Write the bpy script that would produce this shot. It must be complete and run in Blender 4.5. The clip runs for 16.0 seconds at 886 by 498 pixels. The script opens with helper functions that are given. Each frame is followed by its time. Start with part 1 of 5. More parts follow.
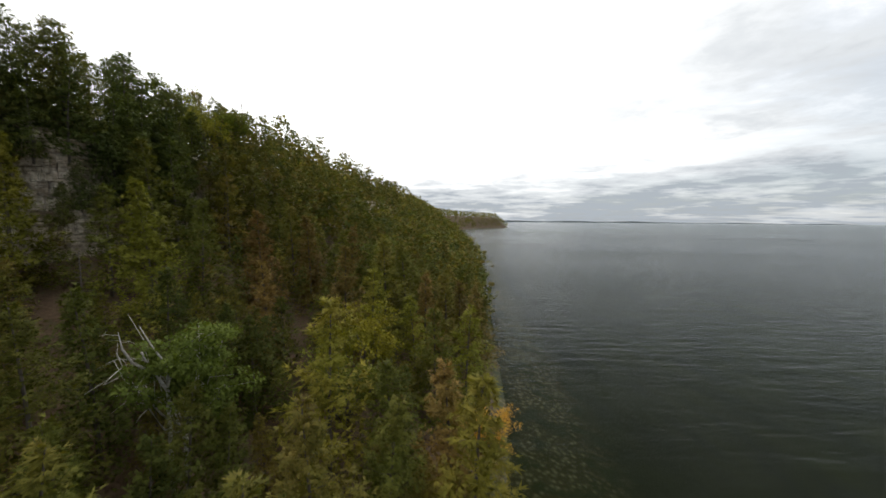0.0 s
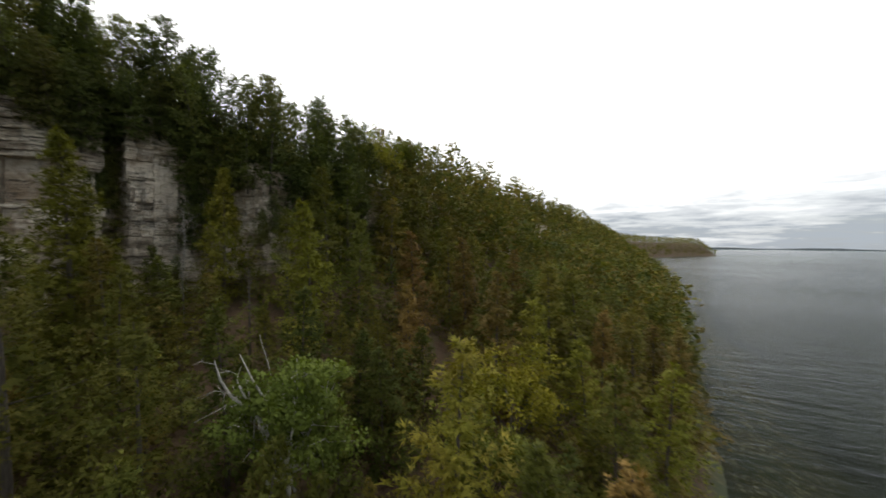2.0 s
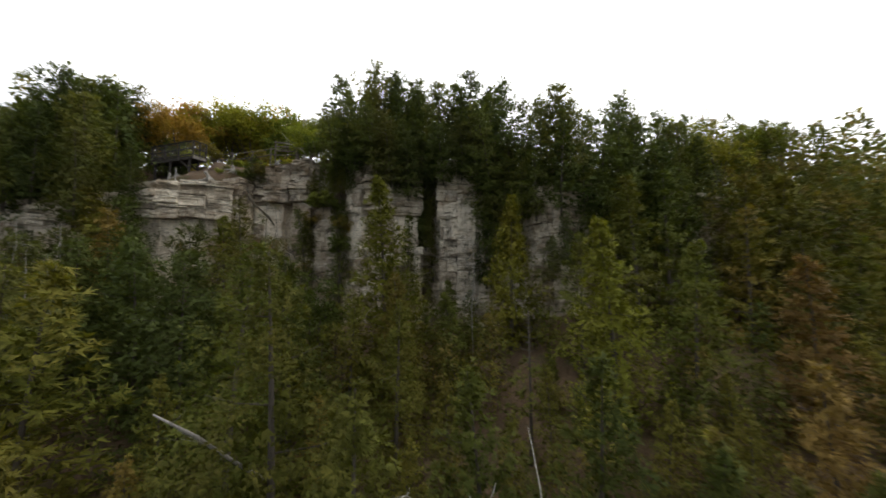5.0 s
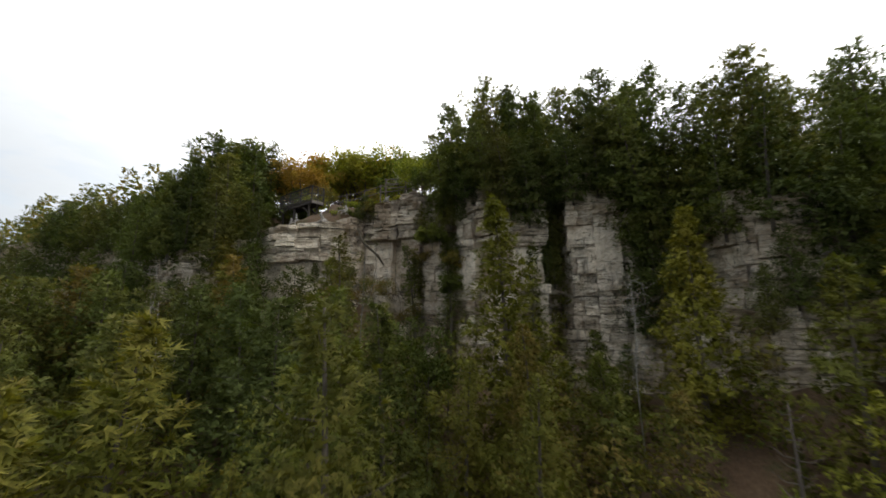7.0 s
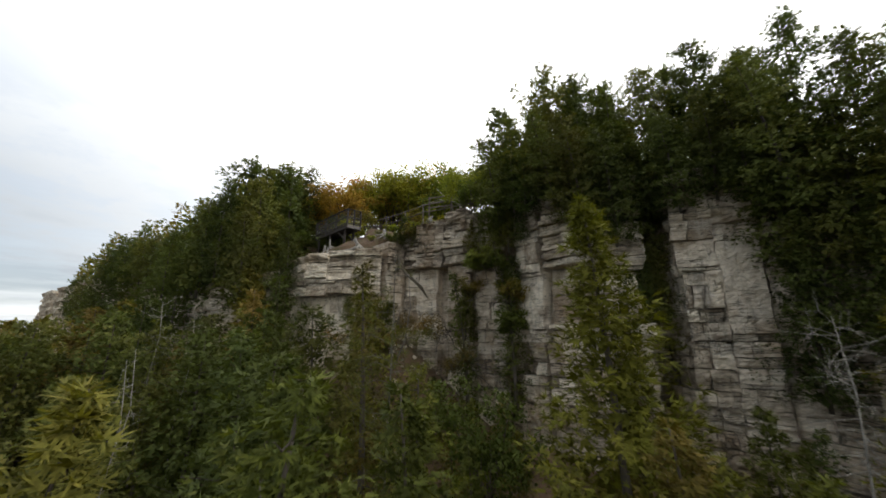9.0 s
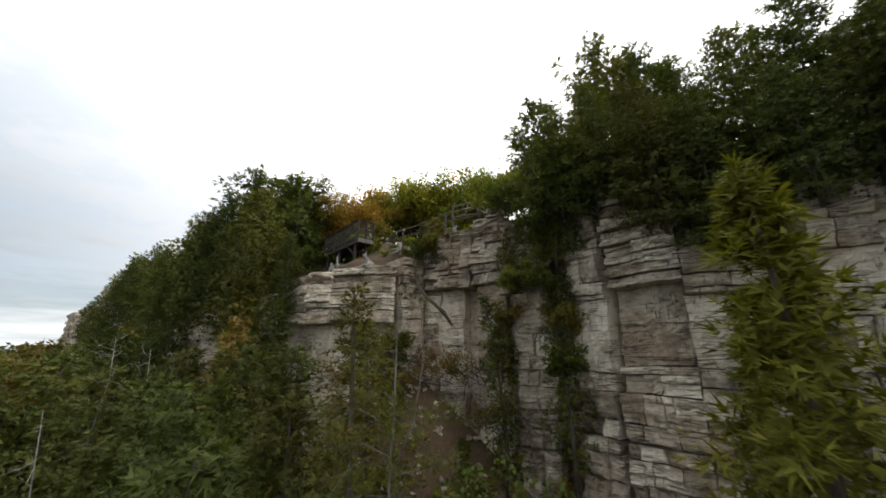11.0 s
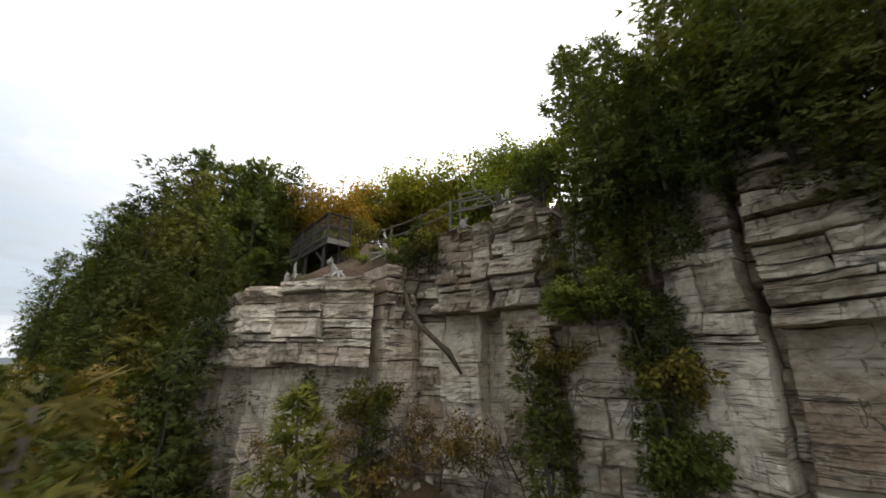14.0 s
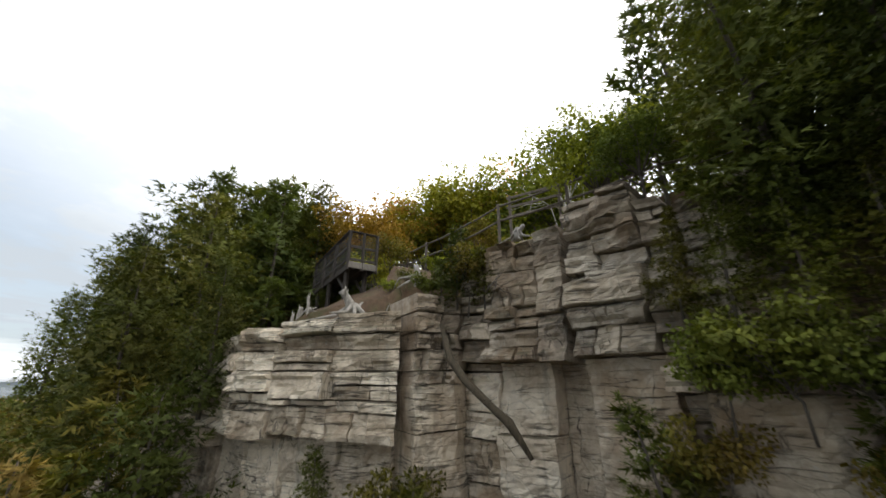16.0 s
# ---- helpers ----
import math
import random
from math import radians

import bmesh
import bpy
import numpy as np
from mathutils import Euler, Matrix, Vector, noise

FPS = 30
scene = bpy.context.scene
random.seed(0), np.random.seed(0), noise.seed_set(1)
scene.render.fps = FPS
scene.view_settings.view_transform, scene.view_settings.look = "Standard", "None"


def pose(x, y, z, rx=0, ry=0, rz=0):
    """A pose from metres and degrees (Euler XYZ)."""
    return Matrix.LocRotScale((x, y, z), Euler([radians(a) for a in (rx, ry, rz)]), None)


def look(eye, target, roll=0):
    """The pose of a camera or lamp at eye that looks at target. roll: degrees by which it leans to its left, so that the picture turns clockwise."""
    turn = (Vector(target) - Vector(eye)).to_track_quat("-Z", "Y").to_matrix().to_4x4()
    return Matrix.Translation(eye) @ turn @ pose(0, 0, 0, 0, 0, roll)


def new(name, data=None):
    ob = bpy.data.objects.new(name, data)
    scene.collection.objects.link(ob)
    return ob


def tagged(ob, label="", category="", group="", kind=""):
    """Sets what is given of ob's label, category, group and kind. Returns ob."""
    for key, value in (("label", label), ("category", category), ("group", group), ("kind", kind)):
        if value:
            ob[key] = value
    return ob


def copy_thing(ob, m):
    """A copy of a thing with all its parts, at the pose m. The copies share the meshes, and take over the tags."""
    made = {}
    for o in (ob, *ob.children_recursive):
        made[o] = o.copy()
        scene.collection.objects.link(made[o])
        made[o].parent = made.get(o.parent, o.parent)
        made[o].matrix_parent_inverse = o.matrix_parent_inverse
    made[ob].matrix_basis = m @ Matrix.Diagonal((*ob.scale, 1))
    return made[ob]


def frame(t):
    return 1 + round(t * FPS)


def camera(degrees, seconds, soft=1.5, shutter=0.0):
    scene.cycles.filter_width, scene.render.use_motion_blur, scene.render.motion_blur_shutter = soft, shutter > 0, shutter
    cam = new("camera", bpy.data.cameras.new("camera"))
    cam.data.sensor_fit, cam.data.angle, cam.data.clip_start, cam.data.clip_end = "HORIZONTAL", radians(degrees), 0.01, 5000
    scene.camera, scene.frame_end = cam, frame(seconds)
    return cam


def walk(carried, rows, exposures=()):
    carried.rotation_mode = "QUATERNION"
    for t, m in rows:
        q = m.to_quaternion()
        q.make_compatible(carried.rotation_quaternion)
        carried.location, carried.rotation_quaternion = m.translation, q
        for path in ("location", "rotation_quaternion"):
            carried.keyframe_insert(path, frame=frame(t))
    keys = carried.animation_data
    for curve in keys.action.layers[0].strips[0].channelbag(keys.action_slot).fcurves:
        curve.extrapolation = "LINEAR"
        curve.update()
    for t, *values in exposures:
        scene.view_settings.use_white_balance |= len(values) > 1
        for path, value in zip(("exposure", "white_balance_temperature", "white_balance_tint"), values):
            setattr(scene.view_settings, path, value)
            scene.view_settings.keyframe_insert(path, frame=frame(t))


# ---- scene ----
cam = camera(101.1, 16.0, soft=1.6, shutter=0.45)
METRES, EYE, TILT, LEAN, TURN = 32.0, 14.0, -4.55, -0.5, 0.0
ROWS = [
    (0.0, 0.0, 0.0, 0.0, -0.0, 0.0, 0.0),
    (0.5, 0.0027, 0.0385, 0.0002, 4.42, 1.13, -0.39),
    (1.0, 0.0037, 0.0748, 0.0004, 10.34, 2.11, -0.91),
    (1.5, 0.0025, 0.1086, 0.0005, 18.04, 2.98, -1.51),
    (2.0, -0.0035, 0.1406, 0.0012, 26.72, 3.62, -2.21),
    (2.5, -0.0149, 0.1707, 0.0026, 35.51, 4.05, -2.82),
    (3.0, -0.0313, 0.1959, 0.004, 42.78, 4.38, -3.35),
    (3.5, -0.0527, 0.2197, 0.0055, 50.33, 4.77, -3.87),
    (4.0, -0.0774, 0.2396, 0.0078, 57.87, 5.16, -4.29),
    (4.5, -0.104, 0.2547, 0.0104, 65.12, 5.56, -4.58),
    (5.0, -0.1323, 0.2653, 0.0127, 71.94, 6.12, -4.77),
    (7.5, -0.2916, 0.2754, 0.0359, 92.35, 11.11, -4.93),
    (8.0, -0.3246, 0.2727, 0.0428, 94.49, 11.94, -4.88),
    (8.5, -0.3577, 0.2686, 0.05, 96.23, 12.71, -4.88),
    (9.0, -0.3889, 0.2637, 0.0573, 97.66, 13.39, -4.87),
    (11.5, -0.5338, 0.2334, 0.0891, 101.94, 16.13, -5.19),
    (12.0, -0.5636, 0.2246, 0.0957, 101.84, 16.53, -5.23),
    (12.5, -0.5938, 0.216, 0.1041, 101.22, 16.63, -5.26),
    (13.0, -0.624, 0.2087, 0.1119, 100.77, 16.81, -5.33),
    (13.5, -0.653, 0.2035, 0.1205, 100.99, 16.88, -5.26),
    (14.0, -0.6819, 0.1991, 0.1282, 101.81, 17.15, -5.22),
    (14.5, -0.7102, 0.194, 0.1364, 103.36, 17.5, -5.09),
    (15.0, -0.7344, 0.1886, 0.1434, 105.39, 18.06, -4.99),
    (15.5, -0.7546, 0.182, 0.1508, 107.49, 18.73, -4.82),
    (16.0, -0.7743, 0.1745, 0.1592, 109.51, 19.42, -4.66),
]
walk(cam, [(t, pose(0, 0, EYE, TILT, LEAN, TURN) @ pose(METRES * x, METRES * y, METRES * z, 90 + pitch, roll, yaw)) for t, x, y, z, yaw, pitch, roll in ROWS],
     exposures=[(0, 0.72), (3.5, 0.8), (5.5, 1.0), (9, 1.02), (12.5, 1.12), (16, 1.28)])

# ---- sky, sun ----
SUN_AZ, SUN_EL = radians(140), radians(30)          # the bright veil of cloud, ahead and to the land side
SUN_DIR = Vector((math.cos(SUN_AZ) * math.cos(SUN_EL), math.sin(SUN_AZ) * math.cos(SUN_EL), math.sin(SUN_EL)))
SKY_LEVEL = 1.08

sun_data = bpy.data.lights.new("sun", "SUN")
sun_data.energy, sun_data.angle, sun_data.color = 0.8, radians(25), (1.0, 0.96, 0.9)
sun = new("sun", sun_data)
sun.matrix_world = look((0, 0, 300), Vector((0, 0, 300)) - SUN_DIR * 10)


class Nodes:
    """Short hand for node trees."""

    def __init__(self, tree):
        self.tree = tree

    def add(self, kind, inputs=None, **props):
        node = self.tree.nodes.new(kind)
        for key, value in props.items():
            setattr(node, key, value)
        for key, value in (inputs or {}).items():
            self.plug(node.inputs[key], value)
        return node

    def plug(self, socket, value):
        if isinstance(value, bpy.types.NodeSocket):
            self.tree.links.new(value, socket)
        else:
            socket.default_value = value

    def math(self, op, a, b=0.0, c=0.0, clamp=False):
        return self.add("ShaderNodeMath", {0: a, 1: b, 2: c}, operation=op, use_clamp=clamp).outputs[0]

    def vec(self, op, a, b=(0, 0, 0)):
        node = self.add("ShaderNodeVectorMath", {0: a, 1: b}, operation=op)
        return node.outputs["Value"] if op in ("DOT_PRODUCT", "LENGTH") else node.outputs[0]

    def noise(self, vector, scale, detail=4.0, rough=0.55, distortion=0.0):
        return self.add("ShaderNodeTexNoise", {"Vector": vector, "Scale": scale, "Detail": detail, "Roughness": rough, "Distortion": distortion}).outputs[0]

    def ramp(self, fac, stops, mode="LINEAR"):
        node = self.add("ShaderNodeValToRGB", {0: fac})
        node.color_ramp.interpolation = mode
        el = node.color_ramp.elements
        while len(el) < len(stops):
            el.new(0.5)
        for e, (p, c) in zip(el, stops):
            e.position, e.color = p, (c, c, c, 1) if isinstance(c, (int, float)) else (*c, 1)
        return node.outputs[0]

    def mix(self, fac, a, b, mode="MIX"):
        node = self.add("ShaderNodeMix", data_type="RGBA", blend_type=mode)
        self.plug(node.inputs[0], fac), self.plug(node.inputs[6], a), self.plug(node.inputs[7], b)
        return node.outputs[2]

    def span(self, v, a, b, lo=0.0, hi=1.0):
        return self.add("ShaderNodeMapRange", {0: v, 1: a, 2: b, 3: lo, 4: hi}, interpolation_type="SMOOTHSTEP").outputs[0]


world = bpy.data.worlds.new("overcast_sky")
world.use_nodes = True
scene.world = world
n = Nodes(world.node_tree)
n.tree.nodes.clear()
toward = n.add("ShaderNodeTexCoord").outputs["Generated"]
sep = n.add("ShaderNodeSeparateXYZ", {0: toward})
up = n.math("MAXIMUM", sep.outputs[2], 0.0)
flat = n.add("ShaderNodeCombineXYZ", {0: sep.outputs[0], 1: sep.outputs[1], 2: 0.35}).outputs[0]
deck = n.vec("DIVIDE", flat, n.add("ShaderNodeCombineXYZ", {0: n.math("ADD", up, 0.09), 1: n.math("ADD", up, 0.09), 2: 1.0}).outputs[0])
big = n.noise(deck, 0.42, 5.0, 0.55, 0.3)
fine = n.noise(deck, 1.9, 7.0, 0.62, 0.2)
billow = n.math("ADD", n.math("MULTIPLY", big, 0.5), n.math("MULTIPLY", fine, 0.5))
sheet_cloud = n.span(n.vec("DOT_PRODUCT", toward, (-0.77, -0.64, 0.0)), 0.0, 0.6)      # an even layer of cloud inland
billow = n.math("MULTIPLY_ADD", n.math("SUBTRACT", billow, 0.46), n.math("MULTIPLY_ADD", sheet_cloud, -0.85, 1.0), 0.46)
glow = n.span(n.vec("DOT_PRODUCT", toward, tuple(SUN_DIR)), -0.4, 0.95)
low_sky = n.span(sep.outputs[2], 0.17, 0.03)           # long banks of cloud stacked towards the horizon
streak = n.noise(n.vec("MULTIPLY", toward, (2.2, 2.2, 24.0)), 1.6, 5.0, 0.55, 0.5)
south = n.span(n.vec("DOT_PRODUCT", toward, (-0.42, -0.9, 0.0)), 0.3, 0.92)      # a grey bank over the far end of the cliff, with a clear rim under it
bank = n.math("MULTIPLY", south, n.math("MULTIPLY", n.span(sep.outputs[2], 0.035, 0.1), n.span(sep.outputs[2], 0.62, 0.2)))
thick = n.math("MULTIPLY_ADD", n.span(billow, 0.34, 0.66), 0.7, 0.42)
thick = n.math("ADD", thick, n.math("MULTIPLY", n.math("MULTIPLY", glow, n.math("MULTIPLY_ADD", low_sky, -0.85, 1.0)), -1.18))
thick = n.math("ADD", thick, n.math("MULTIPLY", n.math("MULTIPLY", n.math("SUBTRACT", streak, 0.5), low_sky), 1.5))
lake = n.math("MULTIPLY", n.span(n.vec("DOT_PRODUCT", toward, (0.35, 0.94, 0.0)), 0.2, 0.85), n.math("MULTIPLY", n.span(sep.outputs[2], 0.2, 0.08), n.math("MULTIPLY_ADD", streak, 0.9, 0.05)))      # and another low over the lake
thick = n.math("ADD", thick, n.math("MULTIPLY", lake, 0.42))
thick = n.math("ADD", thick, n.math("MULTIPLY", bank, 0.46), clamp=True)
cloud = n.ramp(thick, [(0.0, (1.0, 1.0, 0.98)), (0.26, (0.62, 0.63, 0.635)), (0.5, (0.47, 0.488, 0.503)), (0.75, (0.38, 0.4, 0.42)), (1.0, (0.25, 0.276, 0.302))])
sky = n.add("ShaderNodeTexSky", sky_type="NISHITA", sun_disc=False, sun_elevation=SUN_EL, sun_rotation=math.pi / 2 - SUN_AZ, air_density=1.0, dust_density=2.0).outputs[0]
blue = n.mix(1.0, sky, (0.1, 0.1, 0.1, 1), "MULTIPLY")
gap = n.math("MULTIPLY", n.span(fine, 0.58, 0.42), n.math("SUBTRACT", 1.0, glow, clamp=True))
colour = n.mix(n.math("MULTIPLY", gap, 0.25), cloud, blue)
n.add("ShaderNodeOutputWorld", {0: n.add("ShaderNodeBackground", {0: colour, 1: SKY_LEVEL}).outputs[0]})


# ---- materials ----
def material(name):
    m = bpy.data.materials.new(name)
    m.use_nodes = True
    m.node_tree.nodes.clear()
    return m, Nodes(m.node_tree)


def surface(n, colour, rough=0.85, height=None, depth=0.02, **more):
    ins = {"Base Color": colour, "Roughness": rough, **more}
    if height is not None:
        ins["Normal"] = n.add("ShaderNodeBump", {"Height": height, "Strength": 1.0, "Distance": depth}).outputs[0]
    n.add("ShaderNodeOutputMaterial", {0: n.add("ShaderNodeBsdfPrincipled", ins).outputs[0]})


def place(n):
    return n.add("ShaderNodeNewGeometry").outputs["Position"]


def leaf_material(name, stops, patch=0.3, through_leaf=0.3):
    """Foliage: a hue for the tree, patches within it, and each spray its own shade."""
    m, n = material(name)
    geo = n.add("ShaderNodeNewGeometry")
    tree = n.add("ShaderNodeObjectInfo").outputs["Random"]
    spot = n.noise(geo.outputs["Position"], 0.55, 3.0)
    t = n.math("ADD", n.math("MULTIPLY", tree, 1.0 - patch), n.math("MULTIPLY", n.span(spot, 0.3, 0.7), patch))
    t = n.math("ADD", t, n.math("MULTIPLY_ADD", geo.outputs["Random Per Island"], 0.14, -0.07), clamp=True)
    c = n.ramp(t, [(f, tuple(v * 1.22 for v in c)) for f, c in stops])
    shade = n.math("MULTIPLY_ADD", geo.outputs["Random Per Island"], 0.36, 0.98)
    shade = n.math("MULTIPLY", shade, n.span(n.noise(geo.outputs["Position"], 7.0, 5.0, 0.7), 0.3, 0.7, 0.62, 1.3))
    own = n.math("FRACT", n.math("MULTIPLY", tree, 7.31))
    shade = n.math("MULTIPLY", shade, n.math("MULTIPLY_ADD", own, 0.62, 0.7))
    c = n.mix(1.0, c, n.add("ShaderNodeCombineColor", {0: shade, 1: shade, 2: shade}).outputs[0], "MULTIPLY")
    b = n.add("ShaderNodeBsdfPrincipled", {"Base Color": c, "Roughness": 0.7, "Specular IOR Level": 0.12}).outputs[0]
    tr = n.add("ShaderNodeBsdfTranslucent", {0: n.mix(1.0, c, (1.3, 1.35, 0.6, 1), "MULTIPLY")}).outputs[0]
    n.add("ShaderNodeOutputMaterial", {0: n.add("ShaderNodeMixShader", {0: through_leaf, 1: b, 2: tr}).outputs[0]})
    return m


CEDAR = leaf_material("cedar_foliage", [(0.0, (0.046, 0.06, 0.012)), (0.4, (0.078, 0.082, 0.014)), (0.72, (0.104, 0.09, 0.017)), (1.0, (0.126, 0.086, 0.022))])
DARK_CEDAR = leaf_material("dark_cedar_foliage", [(0.0, (0.043, 0.058, 0.016)), (0.6, (0.064, 0.075, 0.018)), (1.0, (0.09, 0.082, 0.02))])
# yellower than CEDAR; its extra brightness is lake-side light put into the colour
LIT_CEDAR = leaf_material("yellow_olive_cedar_foliage", [(0.0, (0.085, 0.095, 0.014)), (0.5, (0.12, 0.118, 0.016)), (1.0, (0.155, 0.122, 0.02))])
RUSTY = leaf_material("browning_cedar_foliage", [(0.0, (0.1, 0.08, 0.02)), (0.5, (0.13, 0.088, 0.025)), (1.0, (0.155, 0.092, 0.03))])
GREEN = leaf_material("green_leaves", [(0.0, (0.064, 0.085, 0.016)), (0.6, (0.092, 0.108, 0.02)), (1.0, (0.135, 0.125, 0.024))])
YELLOW = leaf_material("yellowing_leaves", [(0.0, (0.1, 0.125, 0.016)), (0.5, (0.155, 0.16, 0.018)), (1.0, (0.23, 0.185, 0.02))])
ORANGE = leaf_material("orange_leaves", [(0.0, (0.24, 0.17, 0.026)), (0.5, (0.34, 0.19, 0.03)), (1.0, (0.4, 0.17, 0.03))])
WOODS = leaf_material("mixed_woods_foliage", [(0.0, (0.038, 0.05, 0.012)), (0.35, (0.062, 0.066, 0.014)), (0.6, (0.08, 0.074, 0.016)), (0.8, (0.105, 0.074, 0.021)), (1.0, (0.14, 0.132, 0.024))], patch=0.95)


def rock_material(name, light, mid, dark, joints=1.0):
    m, n = material(name)
    geo = n.add("ShaderNodeNewGeometry")
    p = geo.outputs["Position"]
    own = n.add("ShaderNodeObjectInfo").outputs["Random"]
    island = geo.outputs["Random Per Island"]
    layered = n.vec("MULTIPLY", p, (1.0, 1.0, 1.5))
    streak = n.vec("MULTIPLY", p, (2.2, 2.2, 0.22))
    t = n.math("ADD", n.math("MULTIPLY", n.noise(layered, 1.3, 6.0, 0.62), 0.6), n.math("MULTIPLY", n.noise(p, 3.5, 5.0, 0.65), 0.4))
    t = n.math("ADD", t, n.math("MULTIPLY", n.math("SUBTRACT", n.math("FRACT", n.math("ADD", own, island)), 0.5), 0.36))
    c = n.ramp(t, [(0.28, dark), (0.5, mid), (0.7, light)])
    warm = n.span(n.noise(p, 0.45, 4.0, 0.65), 0.46, 0.66)
    c = n.mix(n.math("MULTIPLY", warm, 0.62), c, (0.33, 0.225, 0.135, 1))
    cream = n.span(n.noise(n.vec("ADD", p, (31.0, 7.0, 3.0)), 0.6, 5.0, 0.7), 0.5, 0.64)
    c = n.mix(n.math("MULTIPLY", cream, 0.6), c, (0.66, 0.585, 0.48, 1))
    wet = n.span(n.noise(streak, 1.0, 5.0, 0.6), 0.54, 0.72)
    c = n.mix(n.math("MULTIPLY", wet, 0.5), c, (0.085, 0.078, 0.07, 1))
    lichen = n.span(n.noise(p, 6.0, 4.0, 0.7), 0.6, 0.7)
    c = n.mix(n.math("MULTIPLY", lichen, 0.4), c, (0.46, 0.44, 0.4, 1))
    moss = n.span(n.noise(p, 0.9, 4.0, 0.7), 0.58, 0.72)
    flat_top = n.span(n.add("ShaderNodeSeparateXYZ", {0: geo.outputs["True Normal"]}).outputs[2], 0.4, 0.9)
    c = n.mix(n.math("MULTIPLY", n.math("MAXIMUM", flat_top, n.math("MULTIPLY", moss, 0.3)), 0.7), c, (0.075, 0.068, 0.035, 1))
    cracks = n.add("ShaderNodeTexVoronoi", {"Vector": n.vec("MULTIPLY", n.vec("ADD", p, n.vec("MULTIPLY", n.add("ShaderNodeTexNoise", {"Vector": p, "Scale": 2.2, "Detail": 4.0}).outputs[1], (0.3, 0.3, 0.3))), (1.0, 1.0, 1.7)), "Scale": 1.7}, feature="DISTANCE_TO_EDGE").outputs[0]
    crack = n.span(cracks, 0.0, 0.035)
    c = n.mix(n.math("MULTIPLY_ADD", crack, -0.22 * joints, 0.22 * joints), c, (0.07, 0.06, 0.05, 1))
    bends = n.vec("ADD", p, n.vec("MULTIPLY", n.add("ShaderNodeTexNoise", {"Vector": p, "Scale": 1.6, "Detail": 4.0}).outputs[1], (0.16, 0.16, 0.1)))
    part_line = n.math("ABSOLUTE", n.math("SUBTRACT", n.noise(n.vec("MULTIPLY", bends, (0.32, 0.32, 6.5)), 1.0, 3.0, 0.5), 0.5))
    parting = n.math("MULTIPLY", n.span(part_line, 0.022, 0.004), n.span(n.noise(p, 0.8, 3.0), 0.4, 0.55))
    c = n.mix(n.math("MULTIPLY", parting, 0.75 * joints), c, (0.06, 0.052, 0.043, 1))
    upright = n.math("ABSOLUTE", n.math("SUBTRACT", n.noise(n.vec("MULTIPLY", bends, (1.9, 1.9, 0.45)), 1.0, 3.0, 0.6), 0.5))
    split = n.math("MULTIPLY", n.span(upright, 0.012, 0.002), n.span(n.noise(n.vec("ADD", p, (5.0, 3.0, 9.0)), 0.7, 3.0), 0.48, 0.6))
    c = n.mix(n.math("MULTIPLY", split, 0.7 * joints), c, (0.06, 0.052, 0.043, 1))
    h = n.math("ADD", n.math("MULTIPLY", n.noise(layered, 3.2, 8.0, 0.68), 0.8), n.math("MULTIPLY", n.noise(p, 9.0, 6.0, 0.65), 0.4))
    fine_bed = n.noise(n.vec("MULTIPLY", p, (0.7, 0.7, 11)), 1.6, 4.0, 0.7, 0.6)
    h = n.math("ADD", h, n.math("MULTIPLY", fine_bed, 0.3))
    h = n.math("ADD", h, n.math("MULTIPLY", crack, 0.12 * joints))
    h = n.math("ADD", h, n.math("MULTIPLY", n.math("MAXIMUM", parting, split), -0.35 * joints))
    surface(n, c, 0.92, h, 0.085, **{"Specular IOR Level": 0.25})
    return m


ROCK = rock_material("limestone", (0.84, 0.735, 0.585), (0.6, 0.505, 0.385), (0.26, 0.2, 0.142))
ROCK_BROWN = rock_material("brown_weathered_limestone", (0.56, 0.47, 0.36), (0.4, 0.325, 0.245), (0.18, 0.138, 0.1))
ROCK_FAR = rock_material("weathered_limestone", (0.82, 0.715, 0.57), (0.59, 0.495, 0.38), (0.25, 0.195, 0.14))


def bark_material(name, light, dark, scale=(9, 9, 1.6)):
    m, n = material(name)
    p = place(n)
    v = n.noise(n.vec("MULTIPLY", p, scale), 2.0, 6.0, 0.65)
    surface(n, n.ramp(v, [(0.3, dark), (0.7, light)]), 0.9, v, 0.03)
    return m


BARK = bark_material("cedar_bark", (0.13, 0.105, 0.082), (0.05, 0.04, 0.032))
PALE_BARK = bark_material("birch_bark", (0.55, 0.52, 0.46), (0.2, 0.18, 0.15), (3, 3, 7))
DEAD = bark_material("silvered_dead_wood", (0.4, 0.37, 0.325), (0.15, 0.135, 0.115), (7, 7, 2.5))
GREY_BARK = bark_material("grey_weathered_bark", (0.21, 0.19, 0.16), (0.08, 0.07, 0.058), (8, 8, 2))
MOSSY = bark_material("mossy_dark_bark", (0.12, 0.09, 0.058), (0.04, 0.034, 0.02))
DECKWOOD = bark_material("weathered_dark_timber", (0.07, 0.056, 0.045), (0.026, 0.021, 0.018), (14, 14, 2))
RAILWOOD = bark_material("grey_brown_rail_timber", (0.19, 0.155, 0.12), (0.08, 0.065, 0.05), (10, 10, 2.5))
FASCIA = bark_material("greyed_deck_board", (0.26, 0.235, 0.2), (0.12, 0.105, 0.09), (14, 14, 2))

m, n = material("welded_wire")
surface(n, (0.06, 0.055, 0.05, 1), 0.5, Metallic=0.6)
WIRE = m

